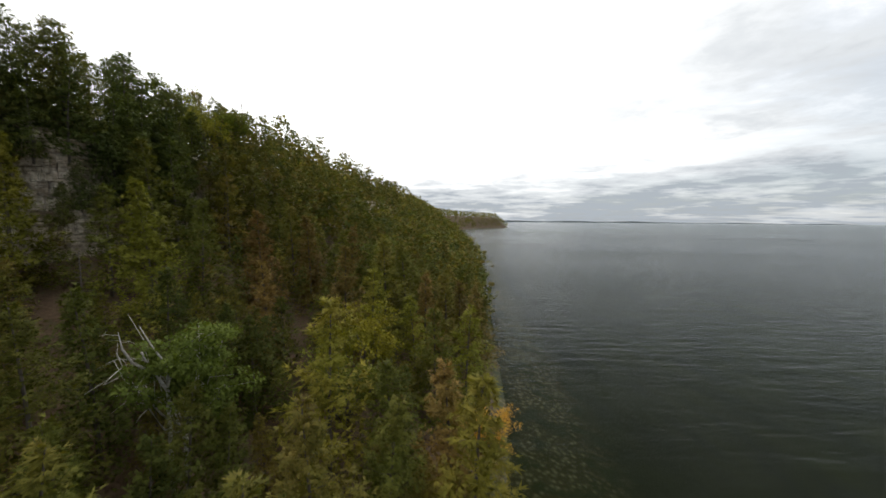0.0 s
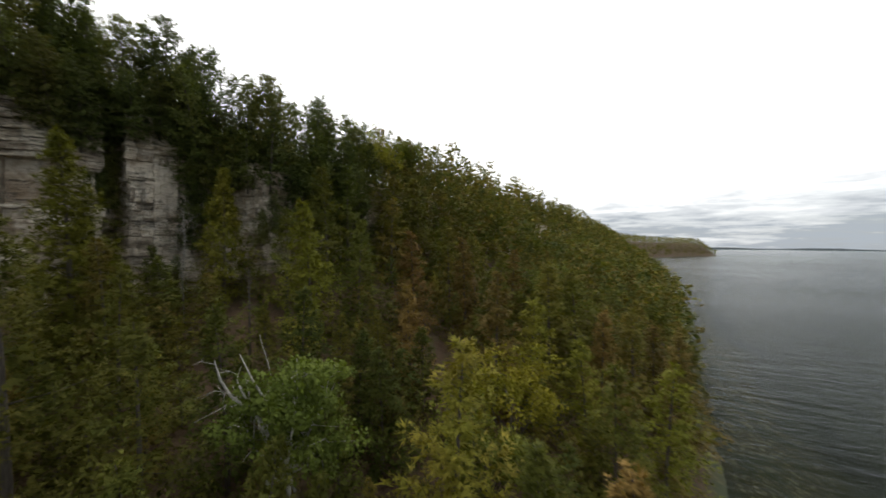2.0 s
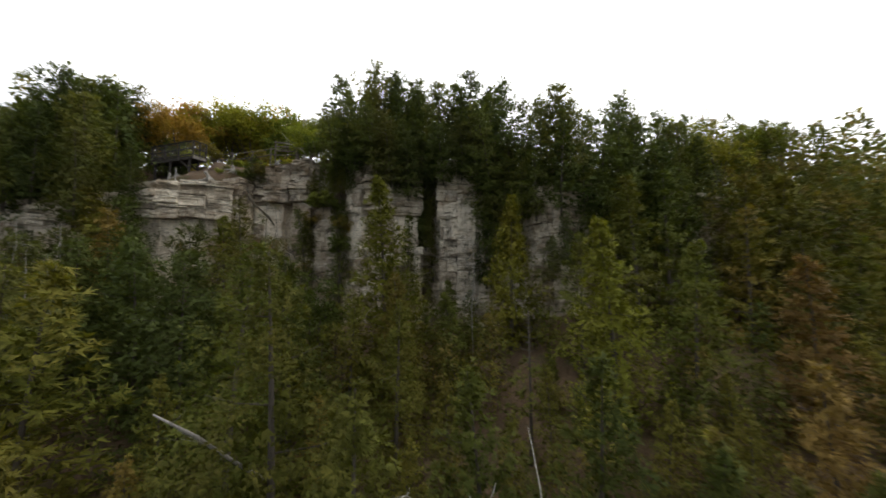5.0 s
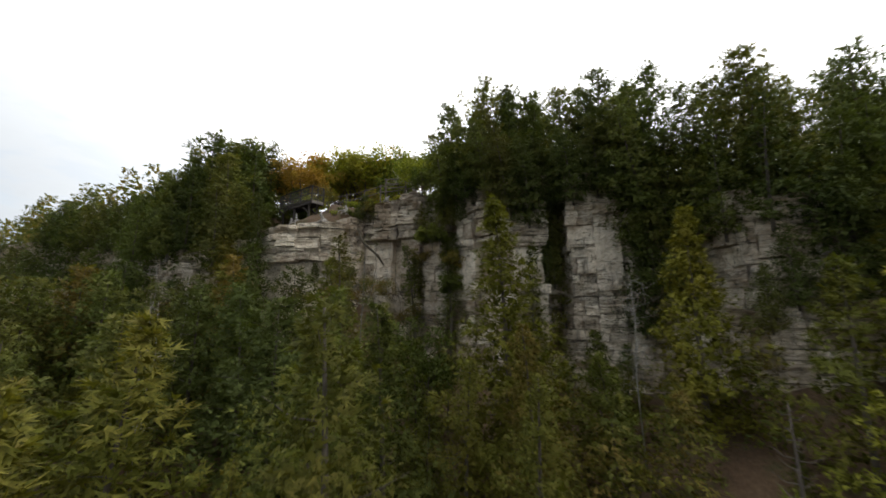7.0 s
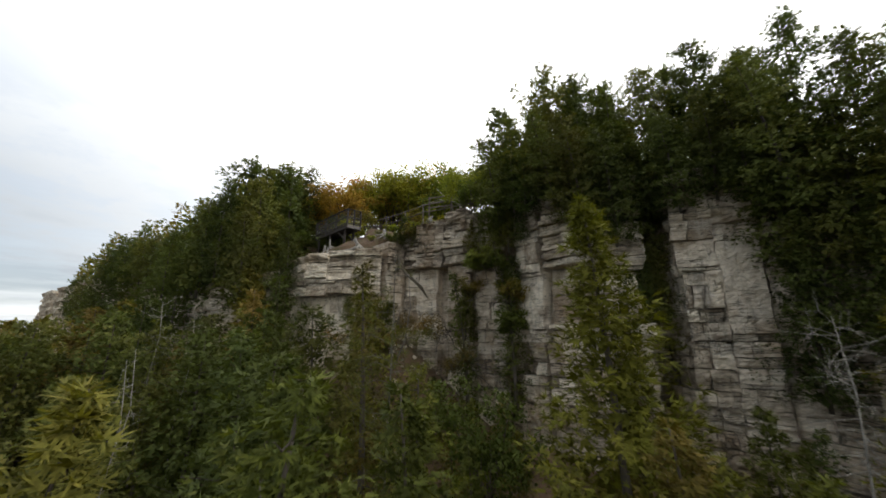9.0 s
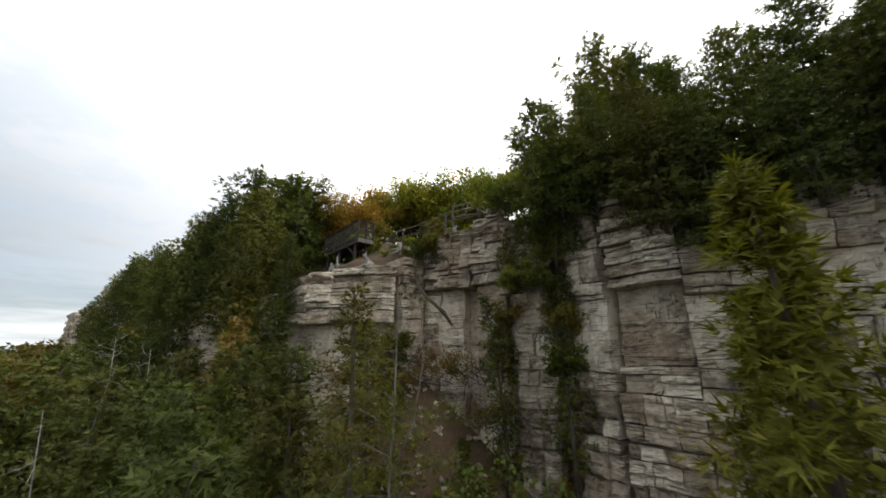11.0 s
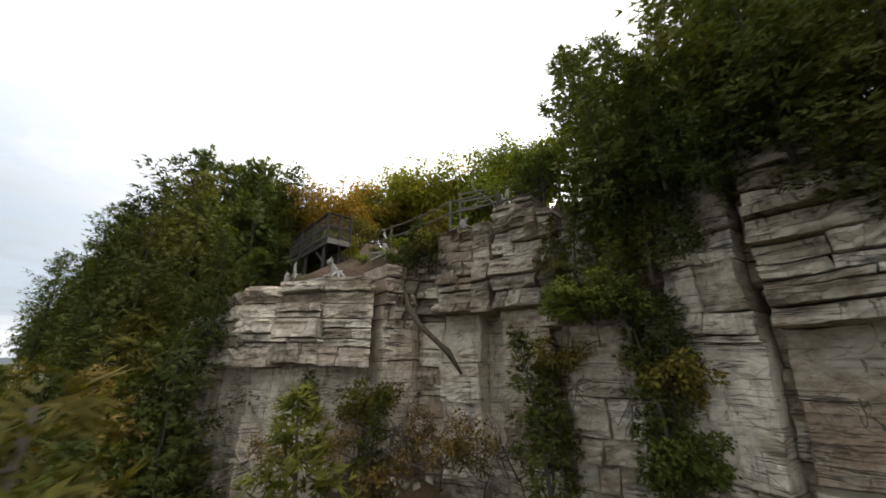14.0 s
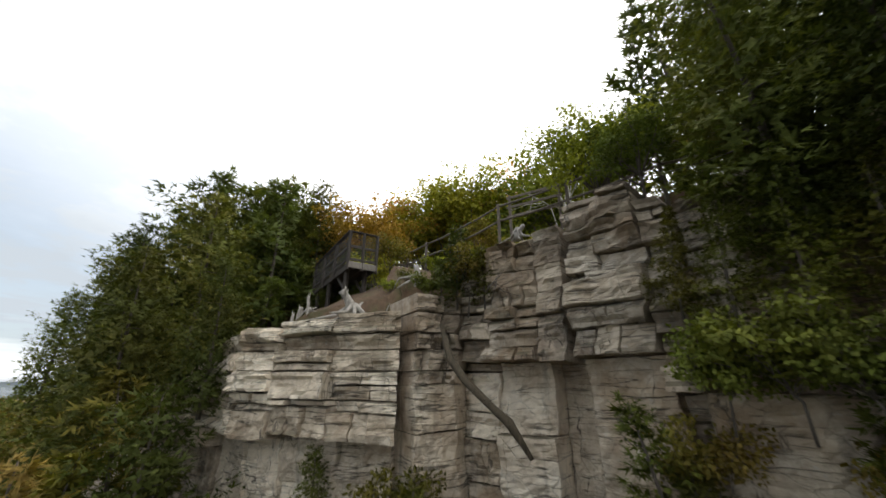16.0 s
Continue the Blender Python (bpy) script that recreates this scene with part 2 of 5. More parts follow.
m, n = material("ground_litter")
p = place(n)
sp = n.add("ShaderNodeSeparateXYZ", {0: p}).outputs[2]
a = n.noise(p, 0.6, 5.0)
b = n.noise(p, 7.0, 6.0, 0.7)
soil = n.ramp(n.math("ADD", n.math("MULTIPLY", a, 0.5), n.math("MULTIPLY", b, 0.5)), [(0.32, (0.045, 0.026, 0.013)), (0.5, (0.1, 0.06, 0.032)), (0.68, (0.165, 0.108, 0.06))])
green = n.span(n.noise(p, 1.3, 5.0, 0.65), 0.5, 0.66)
soil = n.mix(n.math("MULTIPLY", green, 0.55), soil, (0.06, 0.07, 0.02, 1))
cobble = n.add("ShaderNodeTexVoronoi", {"Vector": p, "Scale": 2.6, "Randomness": 1.0})
stone = n.ramp(cobble.outputs[0], [(0.0, (0.42, 0.36, 0.22)), (0.25, (0.22, 0.185, 0.095)), (0.55, (0.085, 0.075, 0.03))])
stone = n.mix(n.span(n.noise(p, 0.5, 4.0), 0.42, 0.62), stone, (0.05, 0.06, 0.025, 1))
# bed darkens with depth: the water's loss of light is put into its colour
dim_bed = n.ramp(n.noise(p, 0.12, 4.0), [(0.35, (0.019, 0.023, 0.018)), (0.7, (0.04, 0.046, 0.022))])
bed = n.mix(n.span(n.math("ADD", sp, n.math("MULTIPLY", n.noise(p, 0.25, 3.0), 0.9)), -1.5, 0.3), dim_bed, stone)
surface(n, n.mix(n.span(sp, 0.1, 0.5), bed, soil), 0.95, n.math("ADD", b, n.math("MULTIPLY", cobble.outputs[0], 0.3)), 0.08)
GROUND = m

m, n = material("lake_water")
p = place(n)
wind = n.vec("MULTIPLY", p, (0.3, 1.0, 1.0))
h = n.math("ADD", n.math("MULTIPLY", n.noise(wind, 0.55, 3.0, 0.5, 0.4), 1.0), n.math("MULTIPLY", n.noise(wind, 2.0, 4.0, 0.6, 0.3), 0.5))
calm = n.span(n.noise(n.vec("MULTIPLY", p, (0.004, 0.018, 1)), 1.0, 4.0, 0.6), 0.35, 0.65, 0.6, 1.2)
normal = n.add("ShaderNodeBump", {"Height": n.math("MULTIPLY", h, calm), "Strength": 1.0, "Distance": 0.3}).outputs[0]
clear = n.add("ShaderNodeBsdfTransparent", {0: (0.42, 0.47, 0.36, 1)}).outputs[0]
gloss = n.add("ShaderNodeBsdfGlossy", {"Color": (0.95, 0.97, 1.0, 1), "Roughness": 0.12, "Normal": normal}).outputs[0]
fres = n.add("ShaderNodeFresnel", {"IOR": 1.33, "Normal": normal}).outputs[0]
n.add("ShaderNodeOutputMaterial", {0: n.add("ShaderNodeMixShader", {0: n.math("MULTIPLY", n.math("POWER", fres, 1.75), 0.74), 1: clear, 2: gloss}).outputs[0]})
WATER = m


# ---- mesh helpers ----
class Soup:
    """Gathers vertices and faces, and makes one mesh of them."""

    def __init__(self):
        self.v, self.f, self.k, self.n, self.soft = [], [], 0, [], False

    def add(self, verts, faces, normals=None):
        verts = np.asarray(verts, float)
        self.n.append(np.zeros_like(verts) if normals is None else normals)
        self.soft |= normals is not None
        self.f += [tuple(i + self.k for i in f) for f in faces]
        self.v.append(verts)
        self.k += len(verts)
        return self

    def quads(self, q, face=None):
        """q: n x corners x 3, loose leaves; face: n x 3, the way that the bough they sit on looks."""
        q = np.asarray(q, float)
        k = q.shape[1]
        self.add(q.reshape(-1, 3), np.arange(len(q) * k).reshape(-1, k).tolist(), None if face is None else np.repeat(face, k, 0))
        return self

    def tube(self, pts, radii, sides=6, rng=None):
        pts = np.asarray(pts, float)
        ring = np.arange(sides) * 2 * math.pi / sides
        out = []
        for i, (p, r) in enumerate(zip(pts, radii)):
            d = pts[min(i + 1, len(pts) - 1)] - pts[max(i - 1, 0)]
            d = d / (np.linalg.norm(d) + 1e-9)
            a = np.cross(d, (0.3, 0.9, 0.31) if abs(d[2]) > 0.8 else (0, 0, 1))
            a /= np.linalg.norm(a)
            b = np.cross(d, a)
            rr = np.full(sides, r) if rng is None else r * rng.uniform(0.75, 1.25, sides)
            out.append(p + np.outer(np.cos(ring) * rr, a) + np.outer(np.sin(ring) * rr, b))
        n = len(pts)
        faces = [(i * sides + j, i * sides + (j + 1) % sides, (i + 1) * sides + (j + 1) % sides, (i + 1) * sides + j) for i in range(n - 1) for j in range(sides)]
        faces += [tuple(range(sides))[::-1], tuple((n - 1) * sides + j for j in range(sides))]
        return self.add(np.concatenate(out), faces)

    def box(self, centre, size, turn=None):
        c = np.array([(x, y, z) for x in (-0.5, 0.5) for y in (-0.5, 0.5) for z in (-0.5, 0.5)]) * size
        if turn is not None:
            c = c @ np.asarray(turn).T
        return self.add(c + np.asarray(centre), [(0, 1, 3, 2), (4, 6, 7, 5), (0, 4, 5, 1), (2, 3, 7, 6), (0, 2, 6, 4), (1, 5, 7, 3)])

    def beam(self, a, b, wide, high):
        """A squared timber from a to b, wide across and high upright, its edges eased."""
        a, b = np.asarray(a, float), np.asarray(b, float)
        d = b - a
        length = np.linalg.norm(d)
        d = d / length
        side = np.cross(d, (0, 0, 1)) if abs(d[2]) < 0.95 else np.array((1.0, 0, 0)) - d * d[0]
        side /= np.linalg.norm(side)
        top = np.cross(side, d)
        e = 0.14
        prof = [(-.5, -.5 + e), (-.5, .5 - e), (-.5 + e, .5), (.5 - e, .5), (.5, .5 - e), (.5, -.5 + e), (.5 - e, -.5), (-.5 + e, -.5)]
        ring = np.array([side * (u * wide) + top * (w * high) for u, w in prof])
        faces = [(j, (j + 1) % 8, 8 + (j + 1) % 8, 8 + j) for j in range(8)] + [tuple(range(8))[::-1], tuple(range(8, 16))]
        return self.add(np.concatenate([a + ring, b + ring]), faces)

    def mesh(self, name, mat, smooth=False):
        me = bpy.data.meshes.new(name)
        me.from_pydata(np.concatenate(self.v).tolist(), [], self.f)
        me.materials.append(mat)
        if smooth or self.soft:
            me.shade_smooth()
        me.update()
        if self.soft:
            me.normals_split_custom_set_from_vertices(np.concatenate(self.n).tolist())
        return me


def thing(name, label, category, group="", kind=""):
    return tagged(new(name), label, category, group, kind)


def part(name, me, parent, label=""):
    ob = new(name, me)
    ob.parent = parent
    if label:
        ob["label"] = label
    return ob


# ---- the lie of the land ----
# brink of the cliff: x, y, height of the rock's top
BRINK = [(-3000, -1500, 20), (-400, -380, 21), (-64, -66, 22), (-50, -38, 22), (-42.5, -20, 20.5), (-36.5, -12.5, 19), (-33.6, -9.2, 18.4), (-34.4, -6.4, 18.6),
         (-33.4, -3.8, 19.3), (-32.4, -2.3, 19.7), (-32.1, 0.3, 19.9), (-32.2, 2.3, 19.9), (-33.4, 3.0, 20.6), (-33.1, 4.1, 21.7), (-32.6, 5.7, 21.8),
         (-31.9, 7.0, 21.9), (-31.1, 8.5, 21.8), (-30.8, 9.6, 21.7), (-29.6, 10.6, 21.7), (-28.2, 12.3, 21.6), (-27.6, 14.5, 21.4), (-28.9, 15.1, 21.4),
         (-27.0, 15.5, 21.3), (-26.2, 17.9, 20.8), (-24.2, 19.3, 19.6), (-21.3, 19.8, 18.6), (-20.6, 21.0, 18.6), (-20.9, 27, 19), (-20.2, 40, 18.6), (-19.2, 70, 18.5),
         (-17, 120, 18.5), (-14, 200, 18.5), (-11, 330, 19), (-5, 460, 20), (40, 620, 21), (108, 740, 22), (118, 790, 22), (40, 900, 23), (-600, 1200, 24), (-3000, 1800, 24)]
B = np.array(BRINK, float)
SHORE_Y = [-4800, -1500, -600, -300, -150, -60, -15, 0, 18, 24, 30, 39, 53, 70, 150, 330, 460, 620, 740, 785, 830, 1000, 1300, 4800]
SHORE_X = [-2500, -900, -190, -62, -34, -8, 1, 2, 3.4, 4.5, 5.1, 5.7, 6.9, 8.2, 10, 9, 6, 60, 128, 138, 120, -300, -1500, -4000]


def brink_at(x, y):
    """Signed distance behind the brink (minus: in front of it), and the rock's top there."""
    x, y = np.asarray(x, float), np.asarray(y, float)
    best, top, sign = np.full(x.shape, 1e9), np.zeros(x.shape), np.ones(x.shape)
    for (ax, ay, az), (bx, by, bz) in zip(B[:-1], B[1:]):
        ex, ey = bx - ax, by - ay
        t = np.clip(((x - ax) * ex + (y - ay) * ey) / (ex * ex + ey * ey), 0, 1)
        d = np.hypot(x - ax - t * ex, y - ay - t * ey)
        side = ex * (y - ay) - ey * (x - ax)
        near = d < best
        best, top, sign = np.where(near, d, best), np.where(near, az + t * (bz - az), top), np.where(near, np.sign(side), sign)
    return best * sign, top


def wobble(x, y):
    return (np.sin(x * 0.9 + 1.3 * np.sin(y * 0.5)) * np.cos(y * 0.8 + np.sin(x * 0.37)) * 0.22
            + np.sin(x * 0.23 + 2) * np.sin(y * 0.19 + 1) * 0.5)


def land(x, y):
    x, y = np.asarray(x, float), np.asarray(y, float)
    d, top = brink_at(x, y)
    shore = np.interp(y, SHORE_Y, SHORE_X)
    ds = shore - x
    base = np.interp(y, [16, 26, 110, 150], [10.4, 12.6, 12.8, 17.5])
    low = base * (np.maximum(ds, 0) / (np.maximum(ds, 0) + np.maximum(-d, 0) + 1e-6)) ** 1.08 + wobble(x, y) * np.clip(ds / 4, 0, 1)
    bed = -14 * np.tanh((0.12 * np.maximum(-ds, 0) + 0.012 * ds * ds) / 14)
    low = np.where(ds > 0, low, bed) + 4.4 * np.exp(-((x + 32.4) / 2.3) ** 2 - ((y - 3.0) / 3.4) ** 2)      # fallen rubble heaped in the recess
    plateau = np.interp(y, [-60, -25, -12, -4, 16, 32, 400], [23, 22.6, 21.3, 22.2, 22.4, 19.6, 20])
    bare = np.clip(np.minimum(y + 4.5, 3.3 - y) / 1.4, 0, 1)          # the bare headland: soil lies almost out to the rim
    start = 0.9 - 0.6 * bare
    high = np.minimum(top + (0.72 - 0.17 * bare) * np.maximum(d - start, 0), plateau + 0.03 * np.clip(d, 0, 200)) + wobble(x, y) * np.clip(d / 8, 0, 0.8)
    edge = 1.15 - 0.55 * bare
    return np.where(d > edge + 0.55, high, np.where(d < edge, low, low + (high - low) * (d - edge) / 0.55))


def axis(lo, hi, step, far):
    mid = list(np.arange(lo, hi + 1e-6, step))
    out, s, a = [], step, hi
    while a < far:
        s *= 1.22
        a += s
        out.append(min(a, far))
    left, s, a = [], step, lo
    while a > -far:
        s *= 1.22
        a -= s
        left.append(max(a, -far))
    return np.array(left[::-1] + mid + out)


gx = np.unique(np.concatenate([axis(-44, 10, 0.45, 4800), np.arange(-90, -44, 3.0), np.arange(12, 160, 6.0)]).round(3))
gy = np.unique(np.concatenate([axis(-16, 48, 0.45, 4800), np.arange(52, 160, 4.0), np.arange(160, 850, 10.0), np.arange(-80, -16, 4.0)]).round(3))
GX, GY = np.meshgrid(gx, gy, indexing="ij")
GZ = land(GX, GY)


def sheet(x, y):
    """Height of the ground sheet as built, between its corners."""
    i, j = np.clip(np.searchsorted(gx, x) - 1, 0, len(gx) - 2), np.clip(np.searchsorted(gy, y) - 1, 0, len(gy) - 2)
    a, b = (x - gx[i]) / (gx[i + 1] - gx[i]), (y - gy[j]) / (gy[j + 1] - gy[j])
    return (GZ[i, j] * (1 - a) + GZ[i + 1, j] * a) * (1 - b) + (GZ[i, j + 1] * (1 - a) + GZ[i + 1, j + 1] * a) * b


nx, ny = GX.shape
idx = np.arange(nx * ny).reshape(nx, ny)
s = Soup()
s.add(np.stack([GX, GY, GZ], -1).reshape(-1, 3), np.stack([idx[:-1, :-1], idx[1:, :-1], idx[1:, 1:], idx[:-1, 1:]], -1).reshape(-1, 4).tolist())
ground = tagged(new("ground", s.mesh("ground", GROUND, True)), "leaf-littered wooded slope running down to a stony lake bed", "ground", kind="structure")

s = Soup()
s.add([(-4850, -4850, 0), (4850, -4850, 0), (4850, 4850, 0), (-4850, 4850, 0)], [(0, 1, 2, 3)])
water = tagged(new("water", s.mesh("water", WATER)), "dark rippled lake water under a grey sky", "lake", kind="structure")
water.visible_shadow = False

# ---- the cliff ----
COURSES = [8.2, 9.6, 10.9, 12.0, 13.3, 14.4, 15.2, 16.2, 16.9, 17.5, 17.95, 18.3, 18.6, 18.95, 19.2, 19.5, 19.72, 20.0, 20.2, 20.5, 20.72, 21.0, 21.2, 21.48, 21.7, 22.0]
seg = np.hypot(*np.diff(B[:, :2], axis=0).T)
CUM = np.concatenate([[0], np.cumsum(seg)])


def on_brink(u):
    i = int(np.clip(np.searchsorted(CUM, u) - 1, 0, len(seg) - 1))
    t = (u - CUM[i]) / seg[i]
    return B[i] + t * (B[i + 1] - B[i])


def out_of(u):
    a, b = on_brink(u - 0.7), on_brink(u + 0.7)
    d = b - a
    v = np.array([d[1], -d[0], 0.0])
    return v / np.linalg.norm(v)


def relief(p, z, bedded=1.0):
    """Weathering of the rock's face: broad swells, thin laminae and broken flakes; little of it on massive faces."""
    x, y = p[0], p[1]
    warp = 0.25 * noise.noise((x * 0.8, y * 0.8, z * 0.4))
    lam = noise.cell((3.7, 1.1, (z + warp) * 7.5)) * 0.05 + noise.cell((9.1, 4.1, (z + warp * 0.5) * 3.1)) * 0.05
    flake = noise.cell((x * 2.3 + 5 + z * 0.3, y * 2.3, z * 3.4 + x)) * 0.065
    swell = 0.1 * noise.noise((x * 0.7 + 3, y * 0.7, z * 0.5)) * (1.3 - bedded)
    spall = 0.09 * max(0.0, min(1.0, 6 * (noise.noise((x * 0.9 + 11, y * 0.9, z * 0.7 + 0.3 * y)) - 0.12))) * (1.2 - bedded)
    return (lam + flake) * bedded + swell - spall + 0.08 * (0.3 + 0.7 * bedded) * noise.noise((x * 2.1, y * 2.1, z * 2.6)) + 0.03 * noise.noise((x * 6, y * 6, z * 7))


def block(rng, u0, u1, z0, z1, push, rough=0.05, cell=0.16, bedded=1.0, gap=0.008, askew=1.0):
    """One bed of rock between two joints: a weathered front, worn edges, and sides that run back into the cliff."""
    a, b = on_brink(u0), on_brink(u1)
    na, nb = out_of(u0), out_of(u1)
    length = float(np.hypot(*(b - a)[:2])) + 1e-6
    along = (b - a) / length
    cols, rows_ = int(np.clip(length / cell, 2, 20)) + 3, int(np.clip((z1 - z0) / (cell * 0.7), 1, 20)) + 3
    eu, ev = min(0.02 / length, 0.15), min(0.016 / (z1 - z0), 0.15)
    along_u = np.concatenate([[0], np.linspace(eu, 1 - eu, cols - 2), [1]])
    along_v = np.concatenate([[0], np.linspace(ev, 1 - ev, rows_ - 2), [1]])
    tilt, slant = rng.uniform(-0.06, 0.06) * askew, rng.uniform(-0.1, 0.1) * askew
    lean = rng.normal(0, 0.04)
    lift = rng.uniform(-0.02, 0.02, 4) * min(1.0, (z1 - z0) * 2)
    verts = []
    for j in range(rows_):
        fv = along_v[j]
        for i in range(cols):
            fu = along_u[i]
            p = a + (b - a) * fu
            nrm = na + (nb - na) * fu
            edge_u, edge_v = min(fu, 1 - fu) * length, min(fv, 1 - fv) * (z1 - z0)
            worn = askew * (0.05 if edge_u == 0 else 0.0) + (0.045 if edge_v == 0 else 0.0)
            z = z0 + gap + (z1 - z0 - 2 * gap) * fv + (lift[0] * (1 - fu) + lift[1] * fu if fv == 0 else lift[2] * (1 - fu) + lift[3] * fu if fv == 1 else 0)
            out = push + tilt * (fu - 0.5) * 2 + slant * (fv - 0.5) + relief(p, z, bedded) + rng.uniform(-rough, rough) * 0.35 - worn * rng.uniform(0.1, 1.3)
            shift = gap if i == 0 else -gap if i == cols - 1 else 0
            shift += 0.09 * noise.noise((p[0] * 0.5 + 9, p[1] * 0.5, z * 0.8)) + 0.05 * noise.noise((p[0] * 2 + 4, p[1] * 2, z * 2.4))
            q = p + nrm * out + along * (shift + lean * (fv - 0.5))
            dip = 0.06 * noise.noise((p[0] * 0.7, p[1] * 0.7, z * 0.5)) + 0.015 * noise.noise((p[0] * 2.6, p[1] * 2.6, z * 1.5))
            verts.append((q[0], q[1], z + dip))
    m = cols * rows_
    back = []
    for p, nn, z in ((a, na, z0), (b, nb, z0), (b, nb, z1), (a, na, z1)):
        q = p - nn * 2.3
        back.append((q[0], q[1], z))
    faces = [(j * cols + i, j * cols + i + 1, (j + 1) * cols + i + 1, (j + 1) * cols + i) for j in range(rows_ - 1) for i in range(cols - 1)]
    low, top = list(range(cols)), [(rows_ - 1) * cols + i for i in range(cols)]
    left, right = [j * cols for j in range(rows_)], [j * cols + cols - 1 for j in range(rows_)]
    faces += [tuple([m, m + 1] + low[::-1]), tuple([m + 2, m + 3] + top), tuple([m + 3, m] + left), tuple([m + 1, m + 2] + right[::-1])]
    return np.array(verts + back), faces


def cliff_push(p, z):
    x, y = p[0], p[1]
    return 0.3 * noise.noise((x * 0.33, y * 0.33, z * 0.16)) + 0.14 * noise.noise((x * 0.9 + 7, y * 0.9, z * 0.5))


rng = np.random.default_rng(5)
BED, BROKEN, MASSIVE, PLAIN = 0, 1, 2, 3
# Buttresses, recesses and open joints along the face, from y to y: bands of rock up to a height, how far each stands out, and how it breaks
FACE = [(-9.2, -6.4, ((16.6, -0.1, MASSIVE), (99, 0.05, BED))), (-6.4, -3.8, ((16.8, -0.2, MASSIVE), (99, 0.1, BED))),
        (-3.8, -2.0, ((17.3, -0.4, MASSIVE), (99, 0.15, BED))), (-2.0, -0.75, ((17.25, -0.32, MASSIVE), (18.0, 0.2, BROKEN), (99, 0.2, BED))),
        (-0.75, 0.85, ((17.35, -0.28, MASSIVE), (18.1, 0.24, BROKEN), (99, 0.2, BED))), (0.85, 2.33, ((17.3, -0.34, MASSIVE), (18.1, 0.2, BROKEN), (99, 0.12, BED))),
        (2.33, 2.5, ((99, -0.8, BROKEN),)), (2.5, 3.4, ((17.5, 0.2, MASSIVE), (18.7, 0.3, BROKEN), (99, 0.3, BED))),
        (3.4, 4.2, ((18.9, -0.4, BROKEN), (99, -0.1, BED))), (4.2, 5.3, ((18.9, -0.35, MASSIVE), (99, 0.15, BED))),
        (5.3, 5.88, ((18.85, -0.95, MASSIVE), (99, 0.32, BROKEN))), (5.88, 6.04, ((99, -0.8, BROKEN),)), (6.04, 7.3, ((18.9, -0.25, MASSIVE), (99, 0.35, BED))),
        (7.3, 7.72, ((18.3, -0.6, BROKEN), (99, 0.1, BED))), (7.72, 9.15, ((15.4, 0.0, BROKEN), (16.75, 0.2, BROKEN), (18.3, 0.3, PLAIN), (99, -0.4, BED))),
        (9.15, 9.8, ((99, -0.85, BROKEN),)), (9.8, 10.75, ((15.4, 0.0, BROKEN), (18.0, 0.12, MASSIVE), (99, 0.2, BROKEN))), (10.75, 10.95, ((18.9, -0.7, BROKEN), (99, -0.4, BROKEN))),
        (10.95, 12.75, ((15.6, 0.1, BROKEN), (18.1, -0.4, MASSIVE), (99, 0.35, BED))), (12.75, 14.5, ((15.6, 0.15, BROKEN), (17.7, -0.2, MASSIVE), (99, 0.25, BED))),
        (14.5, 15.5, ((99, -0.3, BROKEN),)), (15.5, 16.7, ((15.6, 0.0, BROKEN), (17.6, 0.05, BROKEN), (18.6, 0.1, MASSIVE), (99, 0.1, BROKEN))), (16.7, 17.9, ((15.2, 0.05, BROKEN), (18.5, 0.1, MASSIVE), (99, -0.05, BROKEN))),
        (17.9, 19.0, ((99, -0.3, BROKEN),)), (19.0, 19.62, ((99, -0.1, BROKEN),)), (19.62, 20.2, ((99, 0.05, BROKEN),)), (20.2, 21.0, ((99, 0.1, BROKEN),)), (21.0, 24.0, ((99, 0.0, BED),)), (24.0, 27.0, ((99, 0.0, BED),))]
BEDS = [8.0]
while BEDS[-1] < 22.6:                            # bedding planes, common to the whole face
    BEDS.append(BEDS[-1] + rng.uniform(0.1, 0.3))
u_of = lambda y: float(np.interp(y, B[6:28, 1], CUM[6:28]))
panels = [(CUM[4] + 3, CUM[5] - 1.4, FACE[0][2]), (CUM[5] - 1.4, CUM[5] + 1.2, FACE[1][2]), (CUM[5] + 1.2, CUM[6], FACE[0][2])]
panels += [(u_of(y0), u_of(y1), bands) for y0, y1, bands in FACE]
blocks = []
